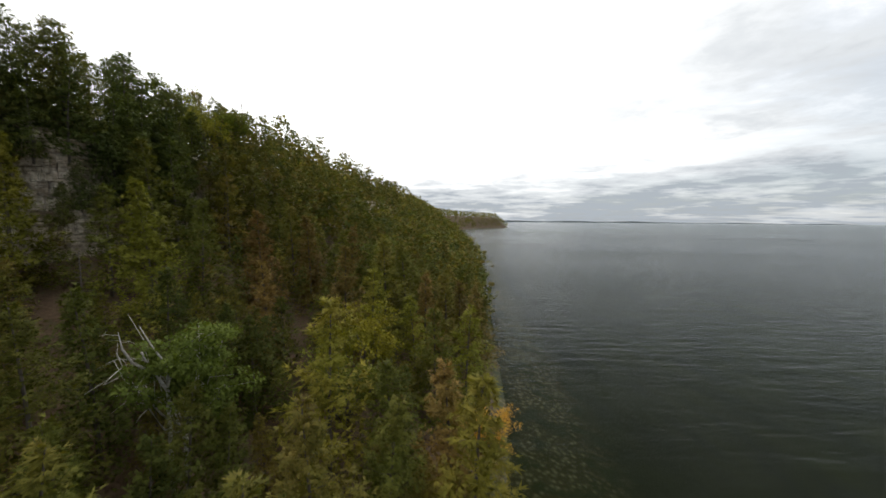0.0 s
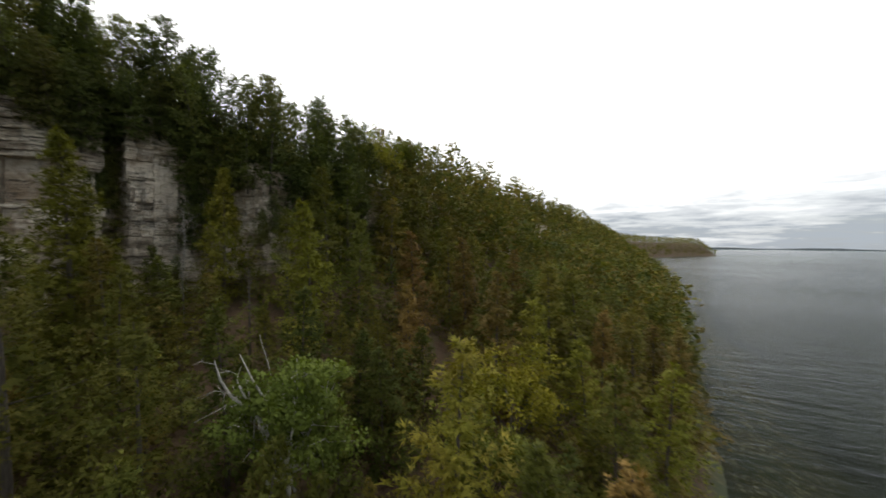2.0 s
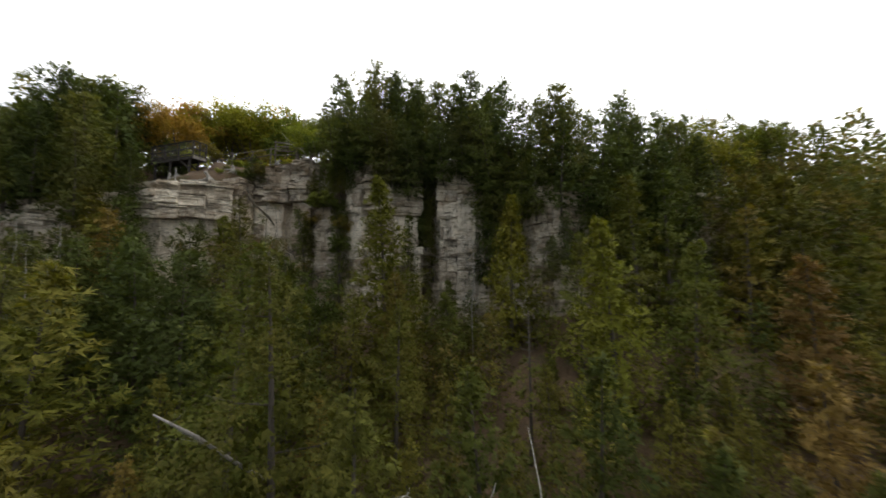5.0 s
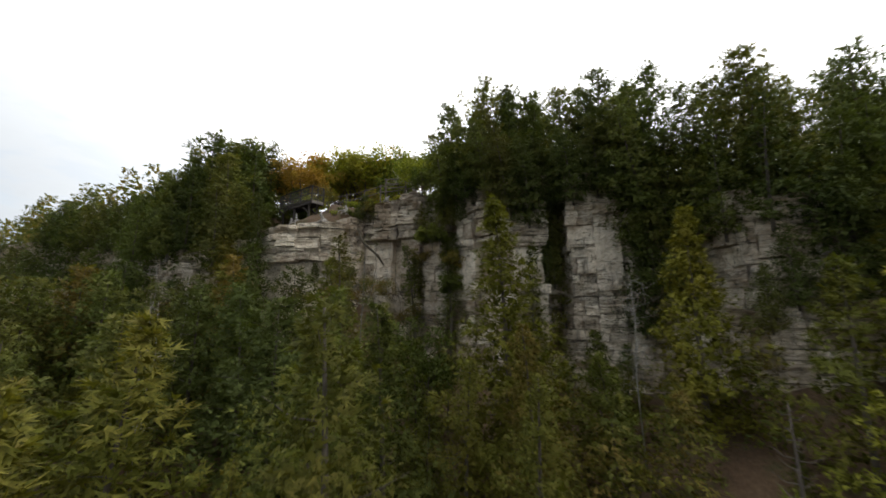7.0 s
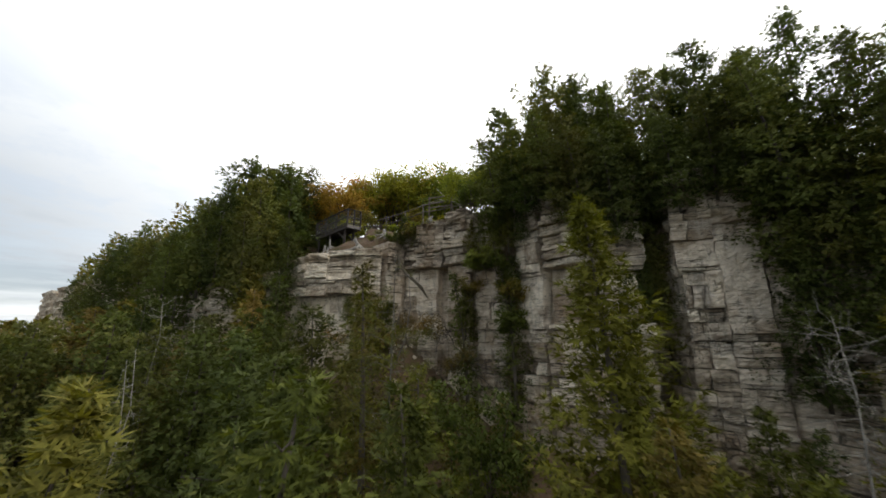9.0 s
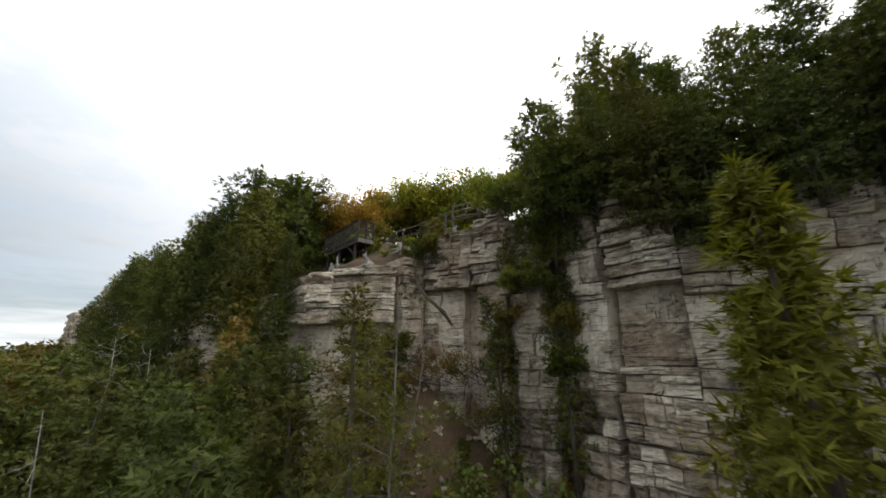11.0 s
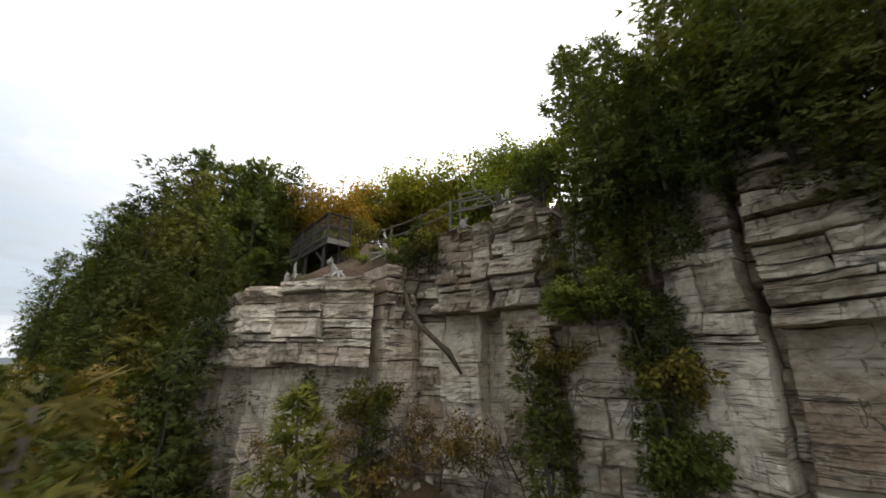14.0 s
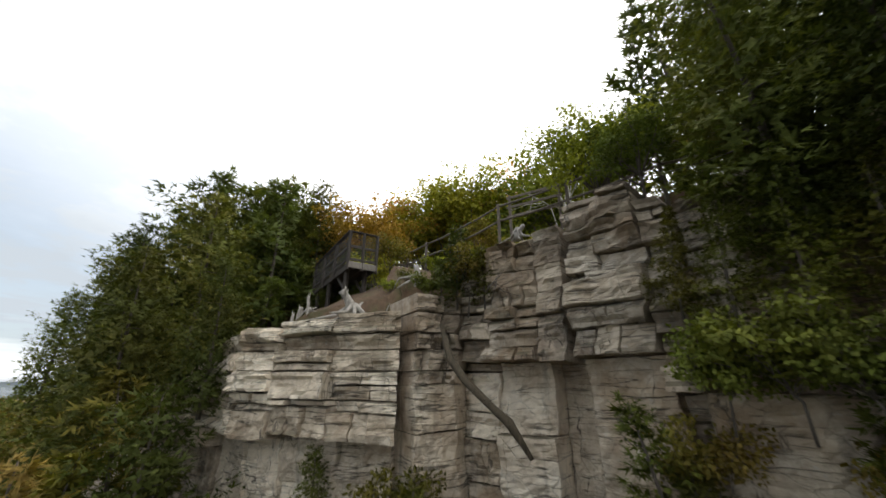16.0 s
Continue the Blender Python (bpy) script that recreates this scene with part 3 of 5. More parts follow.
for u0, u1, bands in panels:
    wide = u1 - u0
    c = on_brink((u0 + u1) / 2)
    top = c[2] + rng.uniform(-0.3, 0.18)
    low = 8.0
    for band_top, stand, style in bands:
        band_top = min(band_top, top)
        levels = [low] + [b for b in BEDS if low + 0.1 < b < band_top - 0.1] + [band_top]
        k = 0
        while k < len(levels) - 1 and band_top > low + 0.05:
            z = levels[k]
            tall = (rng.uniform(0.1, 0.36), rng.uniform(0.3, 0.9), rng.uniform(1.0, 2.8), 9.0)[style]
            k += 1
            while k < len(levels) - 1 and levels[k] - z < tall:
                k += 1
            z1 = levels[k]
            bed = (0.055, 0.05, 0.03, 0.0)[style] * rng.normal() + (0.16 if style == BED and rng.random() < 0.12 else 0.0)
            pieces = 1 if style == PLAIN else max(1, int(round(wide / (rng.uniform(0.5, 1.9) if c[1] < 2.4 or c[1] > 10.9 else rng.uniform(0.28, 1.0), rng.uniform(0.35, 1.1), rng.uniform(1.6, 3.4))[style])))
            cuts = [0.0] + sorted((q + rng.uniform(0.2, 0.8) - 0.5) / pieces for q in range(1, pieces)) + [1.0]
            for f0, f1 in zip(cuts[:-1], cuts[1:]):
                if (f1 - f0) * wide < 0.07:
                    continue
                ua, ub = u0 + f0 * wide, u0 + f1 * wide
                cc = on_brink((ua + ub) / 2)
                push = cliff_push(cc, (z + z1) / 2) + stand + bed + rng.normal(0, (0.035, 0.055, 0.03, 0.0)[style]) - ((0.22 if rng.random() < 0.08 else 0) if style < MASSIVE else 0)
                blocks.append((cc, (z + z1) / 2, *block(rng, ua, ub, z, z1, push, 0.03 + 0.02 * min(z1 - z, 1.5), 0.11, (1.0, 0.75, 0.3, 0.12)[style], (0.014, 0.01, 0.004, 0.004)[style], (1.0, 0.9, 0.35, 0.25)[style])))
        low = max(low, band_top)
focus = np.array((-31.4, 4.5, 18.8))
blocks.sort(key=lambda r: np.linalg.norm((np.array((r[0][0], r[0][1], r[1])) - focus) * (1, 1, 1.2)))
cliff = thing("cliff", "pale grey bedded limestone cliff with ledges and open joints", "cliff", kind="structure")
near_blocks = blocks[:300]
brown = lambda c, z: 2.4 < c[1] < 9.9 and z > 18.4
s = Soup()
for c, z, v, f in blocks[300:]:
    s.add(v, f)
# long stretches that stand among trees: bigger beds
for lo, hi in ((CUM[2], CUM[4] + 3), (CUM[27], CUM[30])):
    for z0, z1 in zip(COURSES[0:-1:2], COURSES[2::2]):
        u = lo
        while u < hi:
            u1 = min(u + rng.uniform(1.5, 4.0) * (1 if abs(on_brink(u)[1]) < 70 else 3), hi)
            c = on_brink((u + u1) / 2)
            if z0 < c[2] - 0.1:
                s.add(*block(rng, u, u1, z0, min(z1, c[2] + 0.1), cliff_push(c, z0) + rng.normal(0, 0.15), 0.08, 0.6))
            u = u1
tagged(part("bedrock", s.mesh("bedrock", ROCK_FAR), cliff, "weathered limestone beds among the trees"), kind="stuff")

# ---- trees ----
def unit(v):
    return v / (np.linalg.norm(v, axis=-1, keepdims=True) + 1e-9)


def leaves(rng, pos, along, length, wide, face=None):
    """Pointed sprays: each a kite that starts at pos and runs along; face: the way that its flat side looks."""
    m = len(pos)
    along = unit(along)
    side = unit(np.cross(along, rng.normal(size=(m, 3)) if face is None else face + rng.normal(0, 0.45, (m, 3))))
    nrm = np.cross(along, side)
    L, W = np.reshape(length, (-1, 1)), np.reshape(wide, (-1, 1))
    k = rng.uniform(0.4, 0.65, (m, 1))
    bend = rng.uniform(-0.12, 0.12, (m, 1)) * L
    q = np.stack([pos, pos + along * L * k + side * W + nrm * bend, pos + along * L, pos + along * L * (k - 0.1) - side * W + nrm * bend], 1)
    if face is None:
        face = nrm
    geo = np.cross(q[:, 1] - q[:, 0], q[:, 2] - q[:, 0])
    back = (geo * face).sum(1) < 0
    q[back] = q[back][:, ::-1]
    geo[back] *= -1
    return q, unit(unit(face) * 0.8 + unit(geo) * 0.3)


def sprays(rng, pos, along, length, wide, face):
    """Feathery sprays: each three slim blades that fan out from pos, its flat side looking the way of face."""
    m = len(pos)
    along = unit(along)
    side = unit(np.cross(along, face + rng.normal(0, 0.4, (m, 3))))
    nrm = np.cross(along, side)
    L, W = np.reshape(length, (-1, 1)), np.reshape(wide, (-1, 1))
    out = []
    for a in (-0.6, 0.0, 0.6):
        d = unit(along + side * (a + rng.normal(0, 0.16, (m, 1))) + nrm * rng.normal(0, 0.16, (m, 1)))
        b = unit(np.cross(d, nrm)) * W
        p = pos + along * L * (0.12 if a else 0.0)
        out.append(np.stack([p - b, p + b, p + d * L * (rng.uniform(0.85, 1.15, (m, 1)) if a == 0 else rng.uniform(0.55, 0.95, (m, 1)))], 1))
    q = np.concatenate(out)
    look_way = np.tile(face, (3, 1))
    geo = np.cross(q[:, 1] - q[:, 0], q[:, 2] - q[:, 0])
    back = (geo * look_way).sum(1) < 0
    q[back] = q[back][:, ::-1]
    geo[back] *= -1
    return q, unit(unit(look_way) * 0.8 + unit(geo) * 0.3)


def gather(crown, made):
    for k in (3, 4):
        some = [(q, f) for q, f in made if q.shape[1] == k]
        if some:
            crown.quads(np.concatenate([q for q, f in some]), np.concatenate([f for q, f in some]))


def cedar_shape(seed, h, r, boughs=60, tufts=4, per=9, size=0.26, bare=0.1, lean=0.3, limbs=True, dead_top=0.0, point=0.85, inside=160):
    """White cedar: trunk with limbs, and a rounded cone of spreading boughs, each set with flat tufts of fanned sprays. Base at the origin."""
    rng = np.random.default_rng(seed)
    bend = rng.normal(0, lean, 2)
    phase = rng.uniform(0, 6.28, 3)

    def stem(f):
        return np.array([bend[0] * f * f, bend[1] * f * f, h * f])

    def profile(u):
        return min(1.0, 0.55 + (u - bare) / 0.4) * max(1 - u, 0.0) ** point

    wood, crown = Soup(), Soup()
    fs = np.linspace(0, 1, 7)
    wood.tube([stem(f) - (0, 0, 0.5 if f == 0 else 0) for f in fs], 0.013 * h * (1.04 - fs) + 0.01, 7)
    quads = []
    if not dead_top and inside:                   # the dense inside
        u = bare + 0.01 + (0.9 - bare) * rng.uniform(0, 1, inside) ** 1.2
        a = rng.uniform(0, 2 * math.pi, inside)
        out = np.stack([np.cos(a), np.sin(a), np.zeros(inside)], -1)
        prof = np.array([profile(q) for q in u])
        pos = np.array([stem(q) for q in u]) + out * (r * prof * rng.uniform(0.1, 0.6, inside))[:, None]
        ln = rng.uniform(0.28, 0.52, inside) * (0.3 + 0.7 * prof) * (1.0 if limbs else 2.4) * min(1.0, r / 1.9)
        quads.append((sprays if limbs else leaves)(rng, pos, out * 0.6 + rng.normal(0, 0.6, (inside, 3)), ln, ln * (0.2 if limbs else 0.34), out + (0, 0, 0.3)))
    for i in range(boughs):
        u = bare + (1 - bare) * ((i + rng.uniform(0, 1)) / boughs) ** 0.92
        az = i * 2.4 + rng.normal(0, 0.45)
        lobe = 1 + 0.2 * math.sin(2 * az + phase[0] + 4 * u) + 0.16 * math.sin(3 * az + phase[1] - 11 * u)
        L = r * profile(u) * rng.uniform(0.72, 1.12) * lobe + 0.16
        d = np.array([math.cos(az), math.sin(az), 0.0])
        across = np.array([-d[1], d[0], 0.0])
        rise = rng.uniform(-0.28, 0.2) + 0.55 * u
        e = stem(u)
        if limbs and (i % 9 == 0 or u > 1 - dead_top):
            wood.tube([e, e + d * L * 0.5 + (0, 0, rise * L * 0.25 - 0.05), e + d * L * 1.02 + (0, 0, rise * L * 0.8)], [0.012 + 0.003 * h * (1 - u), 0.01, 0.004], 4)
        if u > 1 - dead_top:
            continue
        count = max(1, int(round(tufts * min(1.0, 0.3 + 0.8 * L / r))))
        for q in range(count):
            v = 1.0 - 0.75 * (q / max(count, 2)) * rng.uniform(0.6, 1.2)
            side = rng.normal(0, 0.24) * L * (1.15 - v) + rng.normal(0, 0.06) if q else 0.0
            tr = (0.17 * min(L, 1.9) + 0.1) * rng.uniform(0.75, 1.3)
            c = e + d * (L * v - tr * 0.7) + across * side + np.array((0, 0, rise * L * v * v * 0.8 - 0.1 * L * v + rng.normal(0, 0.05)))
            k = max(3, int(per * rng.uniform(0.7, 1.3)))
            phi = rng.uniform(-2.2, 2.2, k)
            go = np.outer(np.cos(phi), d) + np.outer(np.sin(phi), across)
            pos = c + go * (tr * rng.uniform(0, 0.75, k))[:, None]
            pos[:, 2] += rng.normal(0, 0.34 * tr, k)
            up = (pos[:, 2] - c[2]) / tr
            ln = size * rng.uniform(0.65, 1.3, k)
            face = go * 0.45 + d * 0.35 + np.outer(0.75 + 0.5 * up, (0, 0, 1.0)) + rng.normal(0, 0.2, (k, 3))
            way = go + np.outer(rng.normal(0.0, 0.34, k) + 0.3 * up, (0, 0, 1.0)) + rng.normal(0, 0.2, (k, 3))
            if limbs:
                quads.append(sprays(rng, pos, way, ln * 1.15, ln * rng.uniform(0.09, 0.14, k), face))
            else:
                quads.append(leaves(rng, pos, way, ln, ln * rng.uniform(0.2, 0.34, k), face))
    if not dead_top:
        k = 34 if limbs else 10
        f = rng.uniform(0, 1, k)
        pos = stem(1.0) + rng.normal(0, 1, (k, 3)) * 0.34 * (f * 0.6 + 0.04)[:, None] * (1, 1, 0.3) - np.outer(f, (0, 0, 0.9))
        quads.append(leaves(rng, pos, rng.normal(0, 0.5, (k, 3)) + (0, 0, 0.4), rng.uniform(0.5, 0.9, k) * size, np.full(k, size * 0.16)))
    gather(crown, quads)
    return wood, crown


def broadleaf_shape(seed, h, r, limbs=7, clumps=6, per=46, size=0.2, trunk=0.4, flat=0.7, bare=0, stem_r=0.016):
    """Birch, maple or poplar: forked limbs that carry clumps of small leaves."""
    rng = np.random.default_rng(seed)
    wood, crown = Soup(), Soup()
    fork = np.array([rng.normal(0, 0.15), rng.normal(0, 0.15), h * trunk])
    wood.tube([(0, 0, -0.4), fork * (0.5, 0.5, 0.5) + rng.normal(0, 0.05, 3), fork, fork + (0.1, 0.1, h * 0.3)], [stem_r * h * 1.2, stem_r * h, stem_r * h * 0.8, stem_r * h * 0.35], 7)
    quads = []
    for i in range(limbs):
        az = i * 2 * math.pi / limbs + rng.normal(0, 0.3)
        d = np.array([math.cos(az), math.sin(az), 0])
        reach = r * rng.uniform(0.5, 0.85)
        height = h * (trunk + (1 - trunk) * (rng.uniform(0.3, 0.9) if i >= bare else rng.uniform(0.2, 0.6)))
        start = fork * (1, 1, rng.uniform(0.75, 1.15))
        end = np.array([fork[0], fork[1], 0]) + d * reach + (0, 0, height)
        mid = start + (end - start) * 0.5 + d * reach * 0.15 + rng.normal(0, 0.12 * r, 3) * 0.6 - (0, 0, 0.1)
        pts = [start, start + (mid - start) * 0.5 + rng.normal(0, 0.07, 3), mid, mid + (end - mid) * 0.5 + rng.normal(0, 0.1, 3), end]
        if i < bare:
            pts = [p + (d * 0.35 * r * k / 4) + rng.normal(0, 0.12, 3) for k, p in enumerate(pts)]
        wood.tube(pts, [stem_r * h * 0.55, stem_r * h * 0.42, stem_r * h * 0.3, stem_r * h * 0.18, 0.008], 5)
        if i < bare:
            for q in range(6):
                p0 = pts[2] + (pts[4] - pts[2]) * rng.uniform(0, 0.95)
                g = rng.normal(0, 0.3, 3) + d * 0.2
                wood.tube([p0, p0 + g + rng.normal(0, 0.08, 3), p0 + g * 1.9 + rng.normal(0, 0.12, 3) + (0, 0, 0.15)], [0.018, 0.012, 0.005], 4)
            continue
        for c in range(clumps):
            f = rng.uniform(0.25, 1.0)
            base_at = pts[2] + (end - pts[2]) * f
            at_ = base_at + rng.normal(0, 0.2 * r, 3) * (1, 1, flat)
            rad = r * rng.uniform(0.17, 0.3) * np.array([1, 1, flat])
            k = int(per * rng.uniform(0.7, 1.3))
            ball = unit(rng.normal(size=(k, 3)) + (0, 0, 0.3))
            ln = size * rng.uniform(0.6, 1.3, k)
            quads.append(leaves(rng, at_ + ball * rad * rng.uniform(0.55, 1.15, (k, 1)), ball * 0.4 + rng.normal(0, 0.6, (k, 3)) + (0, 0, -0.15), ln, ln * rng.uniform(0.25, 0.38, k), ball + (0, 0, 0.4)))
            wood.tube([base_at, at_], [0.012, 0.005], 4)
    gather(crown, quads)
    return wood, crown


def tree_thing(name, shape, bark, foliage, label, category, group=""):
    wood, crown = shape
    root = thing(name, label, category, group)
    part("trunk", wood.mesh("trunk", bark, True), root)
    part("crown", crown.mesh("crown", foliage), root)
    return root


def at(x, y, z, turn=0.0, scale=1.0, tip=0.0):
    return Matrix.Translation((x, y, z)) @ Matrix.Rotation(turn, 4, "Z") @ Matrix.Rotation(tip, 4, "X") @ Matrix.Diagonal((scale, scale, scale, 1))


STORE = {}


def kind(key, make):
    """The first of a kind waits out of sight below ground until it is set in its place."""
    STORE[key] = [make(), False]


def plant(key, x, y, z=None, turn=0.0, scale=1.0, tip=0.0, label=""):
    ob, used = STORE[key]
    if z is None:
        z = float(land(x, y)) - 0.1
    m = at(x, y, z, turn, scale, tip)
    if used:
        ob = copy_thing(ob, m @ Matrix.Diagonal((*(1 / k for k in ob.scale), 1)))
    else:
        STORE[key][1] = True
        ob.matrix_basis = m
    if label:
        ob["label"] = label
    return ob


SLOPE = "cedars on the slope"
HEIGHT = {}


def cedar_kind(key, seed, h, r, mat, label, group, boughs, tufts, per, size, bare, point=0.85, inside=160, dead=0.0, name="cedar_tree", category="cedar tree"):
    HEIGHT[key] = h
    kind(key, lambda: tree_thing(name, cedar_shape(seed, h, r, boughs, tufts, per, size, bare, 0.3, True, dead, point, inside), BARK, mat, label, category, group))


def leafy_kind(key, seed, h, r, mat, label, category, group, limbs, clumps, per, size, trunk=0.3, flat=0.75, bare=0, stem=0.014, bark=BARK, name="leafy_tree"):
    HEIGHT[key] = h
    kind(key, lambda: tree_thing(name, broadleaf_shape(seed, h, r, limbs, clumps, per, size, trunk, flat, bare, stem), bark, mat, label, category, group))


for i, (h, r) in enumerate(((7.0, 2.6), (7.6, 2.9), (6.4, 2.5), (8.0, 2.8), (6.8, 2.9))):
    cedar_kind(f"cedar{i}", 20 + i, h, r, CEDAR, "olive-green white cedar growing on the wooded slope", SLOPE, 45, 5, 10, 0.3, 0.05, 0.92, 200)
    cedar_kind(f"fine{i}", 320 + i, h, r, CEDAR, "olive-green white cedar with fine drooping sprays", SLOPE, 55, 6, 13, 0.215, 0.05, 0.9, 220)
for i, (h, r) in enumerate(((6.6, 2.5), (7.2, 2.4), (6.2, 2.4))):
    cedar_kind(f"shore{i}", 340 + i, h, r, LIT_CEDAR, "yellow-olive white cedar low on the slope near the water", SLOPE, 48, 5, 12, 0.24, 0.04, 0.8, 180)
for i, (h, r) in enumerate(((7.2, 2.6), (6.6, 2.4), (7.8, 2.7), (6.0, 2.5))):
    cedar_kind(f"top{i}", 40 + i, h, r, DARK_CEDAR, "dark green bushy cedar rooted at the cliff's brink", "cedars along the brink", 44, 5, 10, 0.28, 0.02, 0.62, 300)
for i, (h, r) in enumerate(((7.4, 2.3), (6.8, 2.2))):
    cedar_kind(f"rusty{i}", 60 + i, h, r, RUSTY, "browning cedar with rust-coloured foliage on the slope", "browning cedars", 55, 6, 13, 0.21, 0.05, 0.85, 240)
for i, (h, r) in enumerate(((8.0, 2.8), (7.4, 2.7), (7.0, 2.8))):
    cedar_kind(f"left{i}", 73 + i, h, r, DARK_CEDAR, "large dense dark green cedar beside the bare headland", "cedars along the brink", 84, 6, 12, 0.2, 0.0, 0.62, 640)
for i, (h, r) in enumerate(((7.4, 2.6), (6.8, 2.4))):
    cedar_kind(f"close{i}", 420 + i, h, r, CEDAR, "olive cedar with feathery drooping sprays at its tip", SLOPE, 63, 6, 16, 0.16, 0.05, 0.9, 240)
    cedar_kind(f"near{i}", 460 + i, h, r, CEDAR, "olive cedar with fine feathery sprays and a browning tip", SLOPE, 77, 6, 23, 0.105, 0.05, 0.9, 300)
for i, (h, r) in enumerate(((6.0, 2.1), (5.6, 2.3))):
    cedar_kind(f"rim{i}", 440 + i, h, r, DARK_CEDAR, "dark green cedar leaning out over the rim of the cliff", "cedars along the brink", 55, 6, 14, 0.175, 0.0, 0.55, 340)
cedar_kind("broad", 470, 8.0, 2.85, LIT_CEDAR, "broad olive cedar with long spreading boughs before the cliff", SLOPE, 92, 7, 16, 0.165, 0.05, 1.05, 560)
cedar_kind("slim", 430, 8.0, 1.1, CEDAR, "tall slim olive cedar in front of the cliff", SLOPE, 90, 4, 13, 0.15, 0.05, 0.7, 120)
for i in range(3):
    leafy_kind(f"green{i}", 80 + i, 6.5, 1.9, GREEN, "green-leaved broadleaf tree among the cedars", "broadleaf tree", "leafy trees on the slope", 9, 9, 76, 0.145)
    leafy_kind(f"yellow{i}", 90 + i, 6.5, 2.0, YELLOW, "broadleaf tree turning yellow-green in early autumn", "broadleaf tree", "yellowing trees", 9, 9, 76, 0.145)
leafy_kind("orange0", 101, 6.5, 2.0, ORANGE, "maple tree with orange autumn leaves", "maple tree", "maples on top", 9, 9, 60, 0.125, name="maple_tree")
leafy_kind("maple", 103, 7.0, 2.9, ORANGE, "broad maple turning orange behind the lookout", "maple tree", "maples on top", 10, 10, 85, 0.2, name="maple_tree")
leafy_kind("golden", 104, 7.0, 2.9, YELLOW, "broad yellow-green maple behind the lookout", "maple tree", "maples on top", 10, 10, 85, 0.2, name="maple_tree")
leafy_kind("birch", 110, 6.6, 1.65, GREEN, "green birch with bare white limbs showing", "birch tree", "", 12, 10, 150, 0.11, 0.42, 0.5, 3, 0.011, PALE_BARK, "birch_tree")
leafy_kind("thin", 141, 6.0, 1.4, GREEN, "thin half-bare tree against the sky on top", "broadleaf tree", "", 8, 4, 22, 0.12, 0.35, 0.8, 2, 0.01, PALE_BARK)
cedar_kind("snag", 120, 6.5, 1.2, CEDAR, "half-dead cedar with bare grey top branches", "dying trees", 40, 3, 9, 0.22, 0.3, 0.85, 0, 0.35, "dying_tree", "dying tree")
cedar_kind("loose", 142, 8.0, 1.15, CEDAR, "tall thin olive cedar with loose sprays, half bare", SLOPE, 84, 5, 15, 0.11, 0.05, 0.7, 60)
leafy_kind("shrub0", 130, 1.5, 0.9, GREEN, "bright green shrub clinging to a rock ledge", "shrub", "shrubs on the cliff", 8, 7, 80, 0.085, 0.15, 0.6, 0, 0.012, BARK, "shrub")
leafy_kind("shrub1", 131, 1.8, 0.9, CEDAR, "olive shrub growing out of the cliff", "shrub", "shrubs on the cliff", 8, 6, 50, 0.1, 0.15, 0.9, 1, 0.012, BARK, "shrub")
leafy_kind("shrub3", 133, 1.4, 0.9, YELLOW, "low yellowing shrub beside the lookout", "shrub", "shrubs on the cliff", 8, 6, 50, 0.1, 0.15, 0.8, 1, 0.012, BARK, "shrub")
leafy_kind("shrub4", 134, 1.3, 0.9, RUSTY, "brown dry brush on the rubble below the cliff", "shrub", "dry brush", 9, 5, 36, 0.08, 0.1, 0.8, 4, 0.012, BARK, "shrub")
cedar_kind("shrub2", 132, 2.0, 0.75, DARK_CEDAR, "small dark cedar shrub on a rock ledge", "shrubs on the cliff", 44, 4, 10, 0.13, 0.02, 0.7, 40, 0.0, "shrub", "shrub")

rng = np.random.default_rng(11)
PATH = []
for t, x, y, z, yaw, pitch, roll in ROWS:
    PATH.append(pose(0, 0, EYE, TILT, LEAN, TURN) @ Vector((METRES * x, METRES * y, METRES * z)))
P = np.array([tuple(p) for p in PATH])
P = np.concatenate([P[i] + (P[i + 1] - P[i]) * np.linspace(0, 1, 12)[:, None] for i in range(len(P) - 1)])


def headroom(x, y, reach=3.0):
    """How high a tree at x, y may stand under the flight line."""
    d = np.hypot(P[:, 0] - x, P[:, 1] - y)
    near = d < reach
    return float((P[near, 2] - 1.0 + np.maximum(d[near] - 0.6, 0) * 0.35).min()) if near.any() else 99.0


def skyline(x, y):
    """How high the woods stand beside the headland, falling away from the brink."""
    q = y + 7.6 - 1.48 * (x + 31)
    return max(17.0, min(20.5 + 0.35 * (-31 - x) + (1.1 if q > 0 else 2.0) * q, 27.2 + 0.7 * (-36 - x))) if y < -5 else 99.0


def crest(x, y):
    """How high the woods along the brink stand, rising inland."""
    return float(np.interp(x, [-38, -31, -24, -20], [30.8, 28.4, 24.9, 23.7]) + np.interp(y, [36, 50, 130], [0.9, 1.7, 1.6])) if y > 7 else 99.0


SET = []            # x, y of all that stands, to keep distances


def free(x, y, gap):
    return all((x - a) ** 2 + (y - b) ** 2 > gap * gap for a, b in SET)


def put(key, x, y, z=None, scale=1.0, turn=None, tip=0.0, label=""):
    SET.append((x, y))
    return plant(key, x, y, z, rng.uniform(0, 6.28) if turn is None else turn, scale, tip, label)


def reach(key, x, y, top, label="", turn=None):
    """Plants a tree so that its tip is at the height top."""
    z = float(land(x, y)) - 0.1
    return put(key, x, y, z, (top - z) / HEIGHT[key], turn, 0.0, label)


